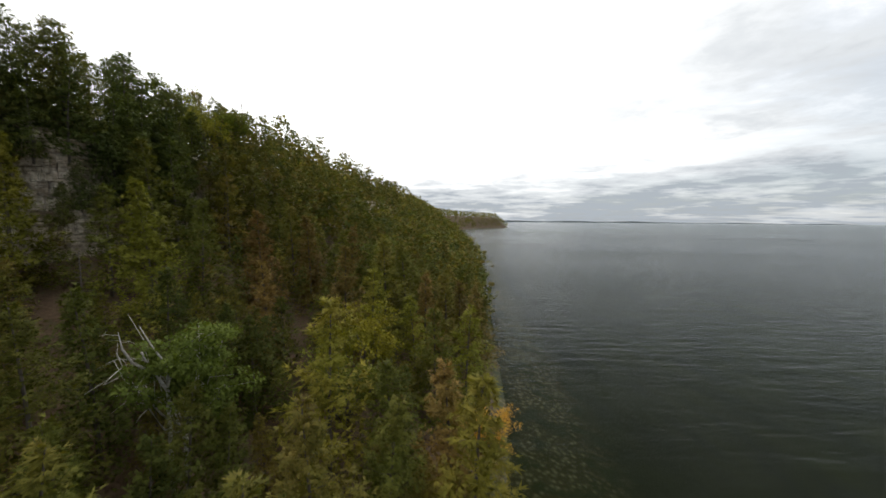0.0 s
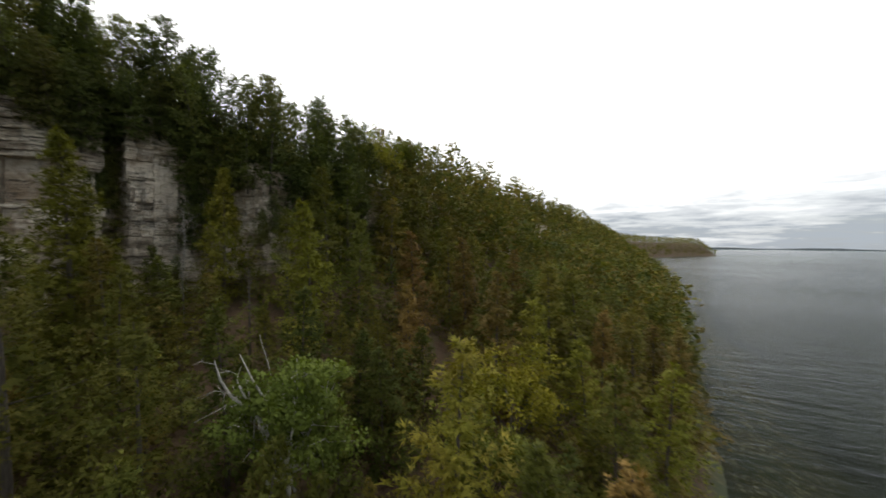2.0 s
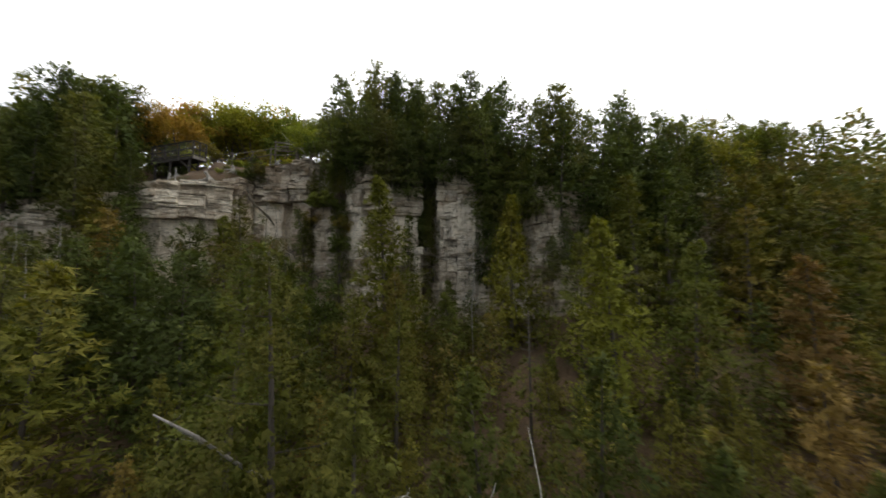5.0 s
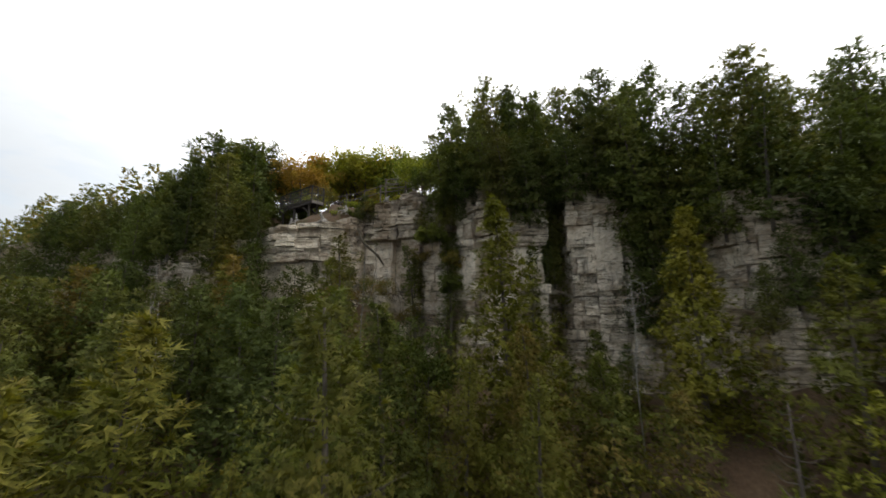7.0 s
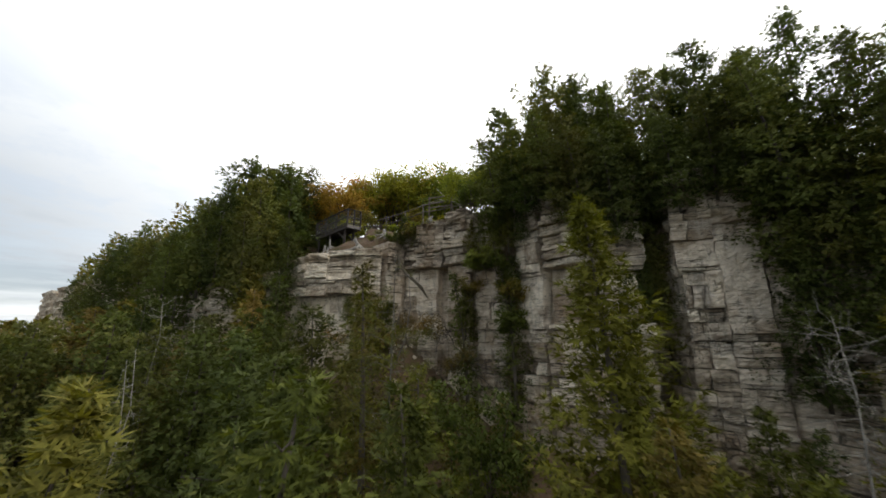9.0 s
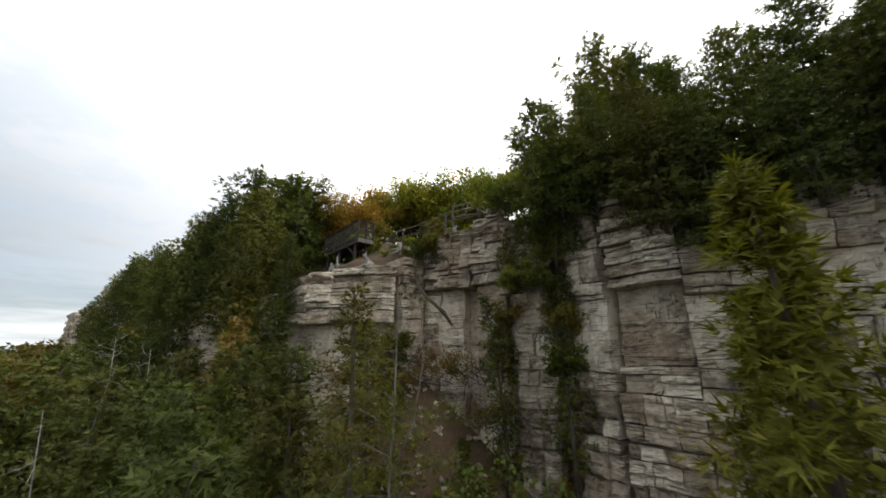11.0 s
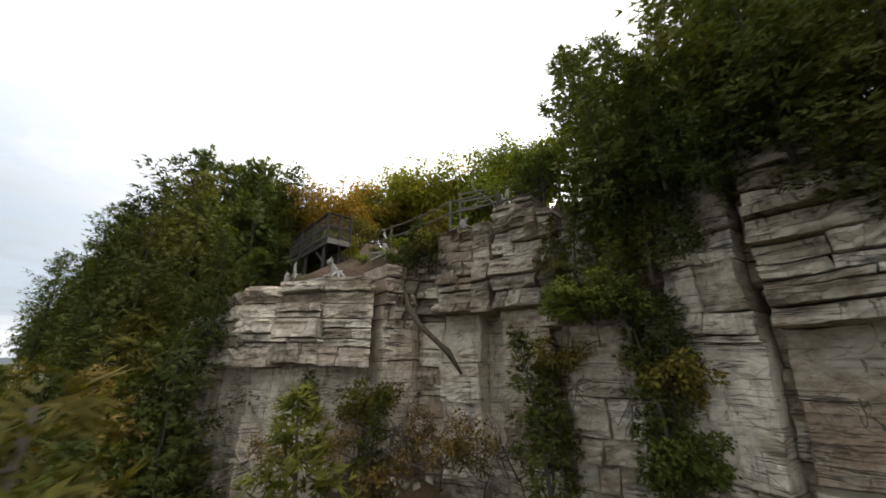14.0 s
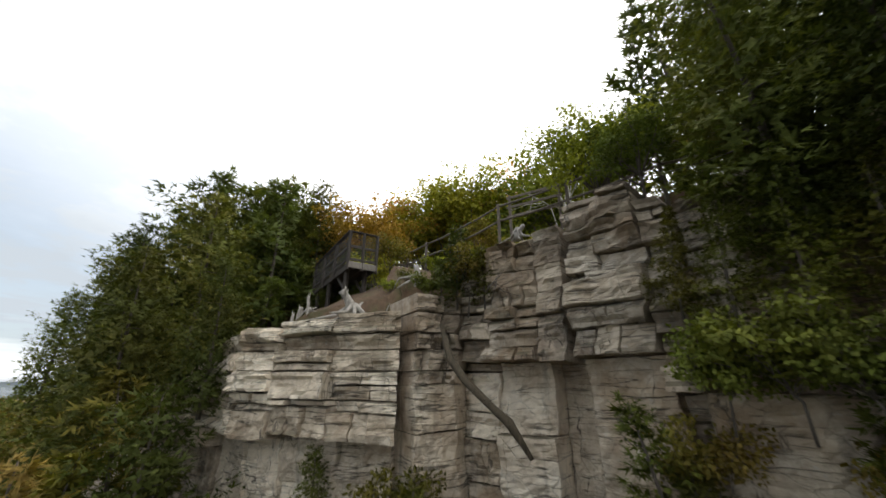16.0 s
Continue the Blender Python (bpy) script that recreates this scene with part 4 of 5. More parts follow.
# trees that stand out by themselves
reach("birch", -8.5, 11.7, 11.3, turn=2.9)
reach("close1", -7.4, 8.6, 8.4)
reach("close0", -6.6, 10.6, 8.2)
reach("close1", -9.2, 8.4, 9.2)
reach("rusty0", -9.95, 20.4, 11.6)
reach("rusty1", -6.2, 22.9, 12.2)
reach("rusty0", -10.2, 28.0, 14.2)
reach("rusty1", -12.0, 24.0, 14.4)
reach("yellow0", -4.9, 20.3, 9.4)
reach("shore1", -5.0, 25.6, 10.6)
reach("green0", -4.4, 17.0, 8.6)
reach("fine2", -2.0, 15.0, 8.0)
reach("cedar1", -0.4, 21.6, 8.7)
reach("fine0", -8.6, 16.2, 9.6)
reach("cedar3", -16.2, 27.6, 17.2)
reach("cedar0", -12.0, 29.2, 14.8)
reach("broad", -14.7, 18.3, 15.8)
reach("fine1", -14.2, 21.4, 15.0)
reach("snag", -15.2, 15.2, 12.6)
reach("close0", -10.6, 9.1, 11.7)
reach("close1", -11.8, 12.0, 11.6)
reach("broad", -21.4, 11.3, 18.1)
reach("fine1", -22.4, 14.8, 13.4)
reach("broad", -20.9, 17.6, 18.0)
reach("near1", -16.1, 6.0, 14.5)
reach("near0", -20.4, 7.0, 14.3)
reach("near0", -13.4, 7.6, 14.2)
reach("near1", -19.7, 9.6, 12.7)
reach("near0", -16.4, 10.9, 12.8)
reach("fine0", -28.4, 3.0, 16.9)
reach("orange0", 2.4, 18.4, 4.6, "small orange-leaved tree at the water's edge")
put("golden", -22.3, 37.6, 18.9, 0.86, label="bright yellow-green broadleaf tree on the skyline")
put("yellow1", -21.4, 33.6, 18.3, 0.9)
put("snag", -23.0, 43.0, 19.4, 1.3, label="spindly half-bare spruce standing over the skyline")
reach("loose", -22.6, 5.15, 17.2)
reach("left1", -27.6, -1.4, 16.2)
reach("rusty0", -28.9, -2.7, 17.2)
reach("close1", -26.2, -0.4, 15.2)
reach("left0", -30.9, -2.9, 18.2)
reach("left1", -26.4, -5.2, 15.4)
reach("left2", -28.6, -4.6, 16.0)
reach("green1", -24.6, 8.2, 14.2)
reach("close0", -22.7, 8.0, 12.4)
reach("close0", -25.0, 9.2, 12.2)
reach("close1", -25.9, 7.9, 12.9)
reach("close0", -14.5, 15.5, 10.8)
reach("close1", -16.5, 17.0, 10.6)
reach("close1", -18.1, 17.9, 10.8)
reach("close0", -15.2, 17.2, 9.8)
# tall ones against the rock face
for x, y, top in ((-17.6, 19.2, 15.6), (-17.8, 22.6, 18.6), (-18.2, 25.0, 19.4)):
    reach(f"fine{rng.integers(5)}", x, y, top)

# the slope
hidden, young = [], []
for gxi in np.arange(-33, 4.5, 2.8):
    for gyi in np.arange(-14, 46, 2.8):
        x, y = gxi + rng.uniform(-1.1, 1.1), gyi + rng.uniform(-1.1, 1.1)
        d = float(brink_at(x, y)[0])
        shore = float(np.interp(y, SHORE_Y, SHORE_X))
        if d > -0.9 or x > shore - (1.5 if 8 < y < 30 else 0.3) or not free(x, y, 2.1):
            continue
        if y < 35 and float(np.hypot(P[:, 0] - x, P[:, 1] - y).min()) < 7.5 and y < (3 if x > -10 else 4 + 1.27 * (x + 9)):
            tall = min(rng.uniform(5.5, 7.0), headroom(x, y) - float(land(x, y)))
            if tall > 1.5:
                key = f"{'left' if x < -20 else 'close'}{rng.integers(2)}"
                put(key, x, y, None, tall / HEIGHT[key])
            continue
        if y > 35 or y < (3 if x > -10 else 4 + 1.27 * (x + 9)):       # the shore behind the start: joined woods
            (young if y > 35 or float(np.hypot(P[:, 0] - x, P[:, 1] - y).min()) < 15 else hidden).append((x, y, float(land(x, y)) - 0.2, rng.uniform(1.15, 1.45) if y < -9 and x < -29 else rng.uniform(0.75, 0.95) if y < 35 or d < -5 else rng.uniform(1.1, 1.3), rng.uniform(0, 6.28), rng.integers(3)))
            continue
        ground_z = float(land(x, y))
        near = float(np.hypot(P[:, 0] - x, P[:, 1] - y).min())
        key = f"close{rng.integers(2)}" if near < 4.5 else f"shore{rng.integers(3)}" if x > -7.5 and y < 26 and rng.random() < 0.7 else f"fine{rng.integers(5)}" if near < 7.0 else f"cedar{rng.integers(5)}"
        dice = rng.random()
        if x < -20 and y < 4:
            key = f"left{rng.integers(3)}"
        elif key[0] == "c" and near < 4.5:
            pass
        elif dice < 0.08:
            key = f"rusty{rng.integers(2)}"
        elif dice < 0.13:
            key = f"{'green' if x > -12 else 'fine'}{rng.integers(3)}"
        elif dice < 0.15:
            key = f"{'fine' if x < -9 else 'green' if y < 17 else 'yellow'}{rng.integers(3)}"
        size = HEIGHT[key]
        scale = rng.uniform(6.2, 8.2) / size
        if y > 19 and d > -4.5:                   # tall trees hide the rock further along
            scale = rng.uniform(7.5, 9.0) / size
        if d > -6.5 and -2 < y < 16:
            scale = min(scale, (rng.uniform(12.4, 13.6) - ground_z) / size)
        if 7 < y < 18.5 and x < -14:
            scale = min(scale, ((rng.uniform(11.2, 12.4) if x < -20.5 else rng.uniform(12.8, 14.6)) - ground_z) / size)
        scale = min(scale, (headroom(x, y) - ground_z) / size)
        if scale < 0.28:
            continue
        put(key, x, y, None, scale)
# young cedars in the gaps
for gxi in np.arange(-28, 3, 1.6):
    for gyi in np.arange(4, 34, 1.6):
        x, y = gxi + rng.uniform(-0.6, 0.6), gyi + rng.uniform(-0.6, 0.6)
        d, shore = float(brink_at(x, y)[0]), float(np.interp(y, SHORE_Y, SHORE_X))
        if d > -1.2 or x > shore - 0.5 or y < (4 if x > -10 else 5 + 1.27 * (x + 9)) or not free(x, y, 1.4):
            continue
        z = float(land(x, y))
        tall = min(rng.uniform(3.2, 4.6), headroom(x, y) - z, (13.0 - z) if d > -6.5 and y < 16 else 9)
        if tall > 1.5 and float(np.hypot(P[:, 0] - x, P[:, 1] - y).min()) < 5.5:
            put(f"close{rng.integers(2)}", x, y, None, tall / 7.1)
        elif tall > 1.5:
            young.append((x, y, z - 0.15, tall / 7.0, rng.uniform(0, 6.28), rng.integers(3)))
            SET.append((x, y))
# cedars that hang on the face further along
for u in np.arange(CUM[27], CUM[30], 1.6):
    c, out = on_brink(u), out_of(u)
    if c[1] > 80:
        break
    for z in (13.6, 16.2):
        a, zz, turn = 0.5 + rng.uniform(0, 0.5), z + rng.uniform(-0.8, 0.8), rng.uniform(0, 6.28)
        if c[1] > 30:
            young.append((c[0] + out[0] * a, c[1] + out[1] * a, zz, rng.uniform(0.6, 0.8), turn, rng.integers(3)))
        else:
            plant(f"top{rng.integers(4)}", c[0] + out[0] * a, c[1] + out[1] * a, zz, turn, rng.uniform(0.55, 0.75))

# on top, along the brink
for gxi in np.arange(-50, -14, 1.8):
    for gyi in np.arange(-17, 46, 1.8):
        x, y = gxi + rng.uniform(-0.6, 0.6), gyi + rng.uniform(-0.6, 0.6)
        d = float(brink_at(x, y)[0])
        if d < (0.7 if y < 19 else 0.1) or d > (10 if y < -9 else 6.8 if y < 19 else 5.2) or not free(x, y, 1.5 if y < 19 else 1.3):
            continue
        if -6.6 < y < 8.8 and x > -39.5:          # the open ground round the lookout and the fence
            continue
        if -6.6 < y < 8.0 or (-9 < y < 8.0 and x < -43):
            continue
        else:
            key = f"rim{rng.integers(2)}" if 7 < y < 13 and d < 2.5 else f"left{rng.integers(3)}" if 7 < y < 23 and d < 3.0 else f"top{rng.integers(4)}" if rng.random() < 0.93 or d < 4 else f"yellow{rng.integers(3)}"
        z = float(land(x, y)) - 0.1 if d > 1.9 else float(brink_at(x, y)[1]) - 0.3
        if y > 34:
            young.append((x, y, z, min(rng.uniform(0.9, 1.15), (crest(x, y) - z) / 7), rng.uniform(0, 6.28), rng.integers(3)))
            continue
        scale = min(rng.uniform(6.0, 8.4), skyline(x, y) - z, crest(x, y) + rng.uniform(-1.1, 0.3) - (0.3 if y > 17 else 0) - z) / HEIGHT[key]
        if scale > 0.25:
            put(key, x, y, z, scale)
# low boughs that lean out over the rim
for u in np.arange(CUM[15], CUM[24], 1.15):
    c, out = on_brink(u), out_of(u)
    if c[1] < 8.6 or 9.7 < c[1] < 11.4:
        continue
    plant(f"rim{rng.integers(2)}", c[0] + out[0] * 0.3, c[1] + out[1] * 0.3, c[2] - (rng.uniform(0.3, 1.0) if c[1] < 12 else rng.uniform(1.6, 2.8) if c[1] < 15.2 else rng.uniform(0.4, 1.4)), math.atan2(out[1], out[0]) - math.pi / 2 + math.pi, rng.uniform(0.6, 0.9), 0.3)
for u in np.arange(CUM[3] - 6, CUM[6] - 0.6, 1.5):
    c, out = on_brink(u), out_of(u)
    z = c[2] - rng.uniform(0.2, 1.2)
    plant(f"top{rng.integers(4)}", c[0] + out[0] * 0.5, c[1] + out[1] * 0.5, z, rng.uniform(0, 6.28), min(rng.uniform(4.5, 6.0), skyline(c[0], c[1]) - z) / 7.0)
for u in np.arange(CUM[3] - 5, CUM[6] - 2.2, 2.1):
    c, out = on_brink(u), out_of(u)
    if -14 < c[1] < -10.5 or -22 < c[1] < -19:    # bare pillars of rock show here
        continue
    plant(f"top{rng.integers(4)}", c[0] + out[0] * 1.1, c[1] + out[1] * 1.1, c[2] - rng.uniform(4.4, 6.0), rng.uniform(0, 6.28), rng.uniform(0.6, 0.8))
for u in np.arange(CUM[24] - 1.0, CUM[27] + 4, 1.2):
    c, out = on_brink(u), out_of(u)
    plant(f"top{rng.integers(4)}", c[0] + out[0] * 0.3, c[1] + out[1] * 0.3, c[2] - rng.uniform(0.8, 2.0), rng.uniform(0, 6.28), rng.uniform(0.5, 0.65))
# dark cedars that hang over the rim and in the corner beyond the second pillar
for x, y, z, sc in ((-29.3, 9.7, 21.0, 0.4), (-28.9, 10.2, 20.7, 0.42), (-28.7, 10.8, 21.3, 0.38), (-20.2, 20.5, 14.4, 0.34), (-20.4, 19.7, 13.6, 0.3), (-28.0, 14.7, 16.3, 0.34), (-20.3, 22.3, 14.6, 0.7), (-20.2, 23.6, 15.4, 0.62), (-20.4, 25.0, 14.6, 0.7), (-20.2, 26.2, 15.2, 0.65), (-28.7, 12.2, 20.2, 0.62), (-28.0, 13.2, 19.4, 0.66), (-27.7, 14.2, 19.6, 0.66), (-25.6, 18.3, 17.4, 0.62), (-24.9, 18.6, 15.2, 0.6), (-24.2, 18.9, 17.2, 0.66), (-23.4, 19.0, 14.6, 0.6), (-22.6, 19.2, 17.0, 0.6), (-25.2, 18.2, 13.2, 0.55), (-28.2, 15.2, 17.8, 0.5), (-28.0, 15.0, 15.6, 0.45)):
    plant(f"left{rng.integers(3)}", x, y, z, rng.uniform(0, 6.28), sc)
# the dark cedars beside the bare headland
for x, y, z, top, k in ((-29.6, -9.6, None, 16.8, "left1"), (-27.4, -10.0, None, 16.2, "rusty0"), (-25.2, -10.4, None, 15.5, "left2"), (-33.4, -12.6, 17.6, 21.8, "left0"), (-34.4, -7.0, 18.0, 25.8, "left2"), (-38.0, -8.2, None, 28.2, "left1"), (-40.2, -6.8, None, 29.2, "left0"),
                        (-31.8, -6.0, 16.6, 22.4, "left2"), (-30.0, -4.2, None, 17.0, "fine2"), (-31.6, -4.0, None, 18.6, "fine4"), (-33.8, -10.5, 17.8, 24.2, "left1"), (-28.8, -6.8, None, 14.6, "rusty0"), (-36.0, -9.6, None, 28.2, "left1"), (-33.2, -8.9, 18.2, 24.0, "left0"), (-32.6, -3.6, 17.8, 22.0, "left0")):
    z = float(land(x, y)) - 0.1 if z is None else z
    put(k, x, y, z, (top - z) / HEIGHT[k])
for x, y in ((-29.6, 16.4), (-30.6, 17.8), (-29.2, 18.6), (-31.4, 15.2)):
    put(f"left{rng.integers(3)}", x, y, 21.4, rng.uniform(0.92, 1.05))
# autumn trees behind the lookout
for k, x, y, top in (("maple", -44.5, -7.6, 30.2), ("thin", -45, -4.8, 27.2), ("golden", -46.5, -2.6, 30.2), ("golden", -46, -0.8, 30.0), ("golden", -44.5, 1.2, 29.8), ("maple", -48.5, 0.6, 31.0), ("golden", -46, 3.2, 30.0), ("green0", -42.5, 4.4, 28.6), ("golden", -43.0, 6.4, 29.8), ("thin", -38.5, 6.2, 28.0), ("green2", -42, -9.5, 29.6)):
    reach(k, x, y, top + 0.7)
reach("maple", -41.2, -4.4, 28.0, "small orange maple close behind the lookout")
for k, x, y, top in (("fine2", -8.6, 19.4, 9.7), ("close0", -7.3, 9.9, 9.2), ("close0", -12.2, 17.6, 10.3), ("close1", -10.4, 16.9, 9.9), ("close1", -13.8, 19.7, 10.6), ("close0", -10.8, 18.9, 10.3), ("close1", -12.4, 20.6, 10.7), ("close0", -9.3, 18.0, 9.6)):
    reach(k, x, y, top, turn=1.3 * x)
# slim cedars in the gullies of the cliff
for k, x, y, z, top in (("slim", -30.9, 7.3, 11.5, 18.2), ("slim", -31.3, 2.6, 11.0, 16.8), ("slim", -30.0, 9.5, 12.0, 18.8), ("slim", -27.4, 13.6, 10.5, 17.5), ("slim", -28.6, 15.7, 12.0, 20.5)):
    put(k, x, y, z, (top - z) / HEIGHT[k])
# boughs over the recess
for x, y, z, sc, k in ((-31.0, 7.5, 19.4, 0.24, "fine0"), (-30.6, 8.0, 19.2, 0.28, "fine4"), (-30.3, 8.7, 19.1, 0.3, "fine1"), (-30.0, 9.4, 19.2, 0.3, "fine3"), (-29.8, 10.0, 19.6, 0.26, "left1"), (-30.4, 9.0, 20.2, 0.3, "left0"), (-31.9, 7.6, 21.3, 0.42, "green2"), (-31.5, 9.2, 21.2, 0.6, "left1")):
    plant(k, x, y, z, rng.uniform(0, 6.28), sc)
for x, y, z, k, sc in ((-37.4, -1.4, 22.2, "shrub3", 1.0), (-38.2, -2.8, 22.2, "shrub2", 1.0), (-39.2, -4.2, 22.2, "shrub2", 1.2), (-36.9, -0.3, 22.2, "shrub1", 1.0), (-38.8, -1.6, 22.3, "shrub3", 1.2), (-37.0, -3.4, 21.4, "shrub2", 0.6), (-37.9, -4.6, 21.4, "shrub2", 0.7), (-40.0, -3.0, 22.3, "shrub1", 1.3)):
    put(k, x, y, z, sc)
for i, y in enumerate(np.arange(-5.5, 8.2, 1.15)):
    put(("yellow0", "green1", "yellow2", "green0")[i % 4], -40.8 + 0.18 * y + rng.uniform(-0.5, 0.5), y, 22.1, rng.uniform(0.3, 0.4) * (0.6 if -2.8 < y < -0.6 else 1.0))
for x, y, z, k, sc in ((-33.1, 3.0, 20.2, "shrub2", 0.6), (-33.2, 2.7, 20.3, "shrub1", 0.5), (-34.2, 0.9, 20.9, "shrub3", 0.4), (-34.5, 1.5, 21.0, "shrub1", 0.4), (-33.0, 4.1, 20.3, "shrub2", 0.6)):
    put(k, x, y, z, sc)
for x, y, z, sc in ((-37.3, -2.5, 21.0, 0.62), (-38.0, -3.3, 21.2, 0.7), (-38.9, -4.3, 21.4, 0.8), (-36.8, -2.0, 20.9, 0.55), (-39.4, -3.6, 21.6, 0.9)):
    put("shrub2", x, y, z, sc)
for i, (x, y) in enumerate(((-37.6, 3.0), (-37.2, 4.2), (-36.8, 5.4), (-36.6, 6.6), (-36.0, 7.6), (-35.2, 8.4))):
    put(("yellow0", "green1", "yellow2")[i % 3], x, y, 22.0, rng.uniform(0.2, 0.27))
# in the gap by the fence
put("golden", -33.8, 7.0, 21.9, 0.5, label="small yellow-leaved tree at the brink by the fence")
put("yellow2", -34.3, 7.8, 22.0, 0.48)
put("left0", -31.7, 9.9, 21.3, 0.78)

# shrubs on ledges
for x, y, z, k, sc in ((-30.7, 7.7, 18.15, "shrub0", 0.8), (-30.3, 8.3, 18.15, "shrub0", 0.85), (-29.9, 8.8, 18.15, "shrub0", 0.75), (-33.1, 3.4, 20.5, "shrub2", 0.8), (-33.0, 3.7, 20.2, "shrub1", 0.8), (-31.4, 9.1, 19.9, "shrub1", 0.9), (-30.6, 9.4, 20.2, "shrub2", 0.9),
                       (-30.3, 9.4, 16.2, "shrub1", 0.9), (-30.1, 9.5, 17.2, "shrub2", 0.8), (-30.1, 9.4, 15.0, "shrub0", 0.9), (-31.2, 7.3, 16.6, "shrub1", 0.8), (-31.1, 7.2, 15.4, "shrub2", 1.0), (-32.1, 0.6, 15.9, "shrub2", 0.62),
                       (-31.7, 2.4, 15.2, "shrub1", 1.0), (-35.2, -4.6, 21.3, "shrub0", 0.6), (-36.4, 1.4, 22.1, "shrub3", 0.6), (-35.6, 3.4, 22.2, "shrub1", 0.7), (-31.6, 4.6, 14.9, "shrub4", 1.0), (-31.8, 5.6, 14.6, "shrub4", 1.1), (-31.4, 1.8, 14.6, "shrub4", 1.0), (-31.1, 3.3, 14.3, "shrub4", 1.1), (-31.6, 0.2, 14.4, "shrub4", 0.9), (-30.8, 6.9, 13.0, "shrub4", 1.2), (-31.9, 3.9, 15.3, "shrub4", 0.8)):
    put(k, x, y, z, sc)


# ---- woods further off ----
def patch(name, label, spots, variants, mat):
    s = Soup()
    for x, y, z, sc, turn, v in spots:
        c, w = math.cos(turn), math.sin(turn)
        q, f, m = variants[v]
        spin = lambda a: np.stack([a[:, 0] * c - a[:, 1] * w, a[:, 0] * w + a[:, 1] * c, a[:, 2]], -1)
        s.add(spin(q) * sc + (x, y, z), f, spin(m))
    return tagged(new(name, s.mesh(name, mat)), label, "woods", kind="stuff")


def loose(shape):
    return np.concatenate(shape[1].v), shape[1].f, np.concatenate(shape[1].n)


MID = [loose(cedar_shape(200 + i, 7.2, 2.1, 24, 2, 8, 0.44, 0.06, 0.3, False, 0.0, 0.8, 40)) for i in range(4)] + [loose(broadleaf_shape(210 + i, 6.4, 2.0, 6, 5, 13, 0.28, 0.3)) for i in range(2)]
LOW = [loose(cedar_shape(220 + i, 7.5, 2.2, 8, 1, 4, 1.0, 0.08, 0.2, False, 0.0, 0.75, 12)) for i in range(3)] + [loose(broadleaf_shape(230 + i, 7, 2.6, 5, 3, 8, 0.8, 0.3)) for i in range(2)]


def scatter(x0, x1, y0, y1, step, keep, variants, cedars):
    out = []
    for a in np.arange(x0, x1, step):
        for b in np.arange(y0, y1, step):
            x, y = a + rng.uniform(-0.45, 0.45) * step, b + rng.uniform(-0.45, 0.45) * step
            out.append((x, y))
    xs, ys = np.array(out).T
    d, top = brink_at(xs, ys)
    z = sheet(xs, ys)
    ok = (z > 0.25) & keep(xs, ys, d) & (np.abs(d + 0.2) > 1.1)
    res = []
    for x, y, zz in zip(xs[ok], ys[ok], z[ok]):
        v = rng.integers(cedars) if rng.random() < 0.86 else cedars + rng.integers(2)
        sc = min(rng.uniform(0.85, 1.2) * (1.12 if y > 45 else 1.0), (skyline(x, y) - zz) / 7.4)
        if sc > 0.2:
            res.append((x, y, zz - 0.2, sc, rng.uniform(0, 6.28), v))
    return res


mid_spots = scatter(-36, 12, 45, 150, 2.9, lambda x, y, d: d < 14, MID, 4)
mid_spots += hidden
mid_spots += scatter(-70, 4, -75, -14.5, 3.2, lambda x, y, d: d < 11, MID, 4)
patch("woods_along_the_shore", "mixed cedar woods covering the steep lake shore", mid_spots, MID, WOODS)
YOUNG = [loose(cedar_shape(240 + i, 7.0, 2.8, 56, 5, 5, 0.29, 0.02, 0.3, True, 0.0, 0.9, 120)) for i in range(3)]
patch("young_cedars", "young olive cedars filling the gaps between the trees", young, YOUNG, WOODS)
far_spots = scatter(-44, 30, 150, 460, 4.2, lambda x, y, d: d < 26, LOW, 3)
far_spots += scatter(-60, 150, 460, 830, 5.6, lambda x, y, d: d < 30, LOW, 3)
far_spots += scatter(-170, 0, -240, -75, 6.5, lambda x, y, d: d < 26, LOW, 3)
far_spots += scatter(-160, -70, -75, -20, 5.0, lambda x, y, d: d < 20, LOW, 3)
far_spots += scatter(-75, -46, -14, 46, 4.0, lambda x, y, d: (d > 12), LOW, 3)
patch("woods_on_the_headland", "distant mixed woods on the low headland", far_spots, LOW, WOODS)


def far_shore(name, label, x0, x1, y0, y1, h, seed):
    """A long low island of woods on the horizon."""
    rng = np.random.default_rng(seed)
    m = 160
    f = np.linspace(0, 1, m)
    top = h * np.minimum(1, 9 * np.minimum(f, 1 - f)) * (0.75 + 0.25 * np.sin(f * 23 + seed)) + rng.uniform(0, 0.22 * h, m)
    x, y = x0 + f * (x1 - x0), y0 + f * (y1 - y0)
    n = np.array([y1 - y0, -(x1 - x0)]) / math.hypot(x1 - x0, y1 - y0) * 60
    v = np.concatenate([np.stack([x + n[0], y + n[1], np.full(m, -1.0)], -1), np.stack([x + n[0] * 0.8, y + n[1] * 0.8, top * 0.7], -1), np.stack([x, y, top], -1), np.stack([x - n[0], y - n[1], np.full(m, -1.0)], -1)])
    faces = [(r * m + i, r * m + i + 1, (r + 1) * m + i + 1, (r + 1) * m + i) for r in range(3) for i in range(m - 1)]
    s = Soup()
    s.add(v, faces)
    return tagged(new(name, s.mesh(name, FAR)), label, "far shore", kind="structure")


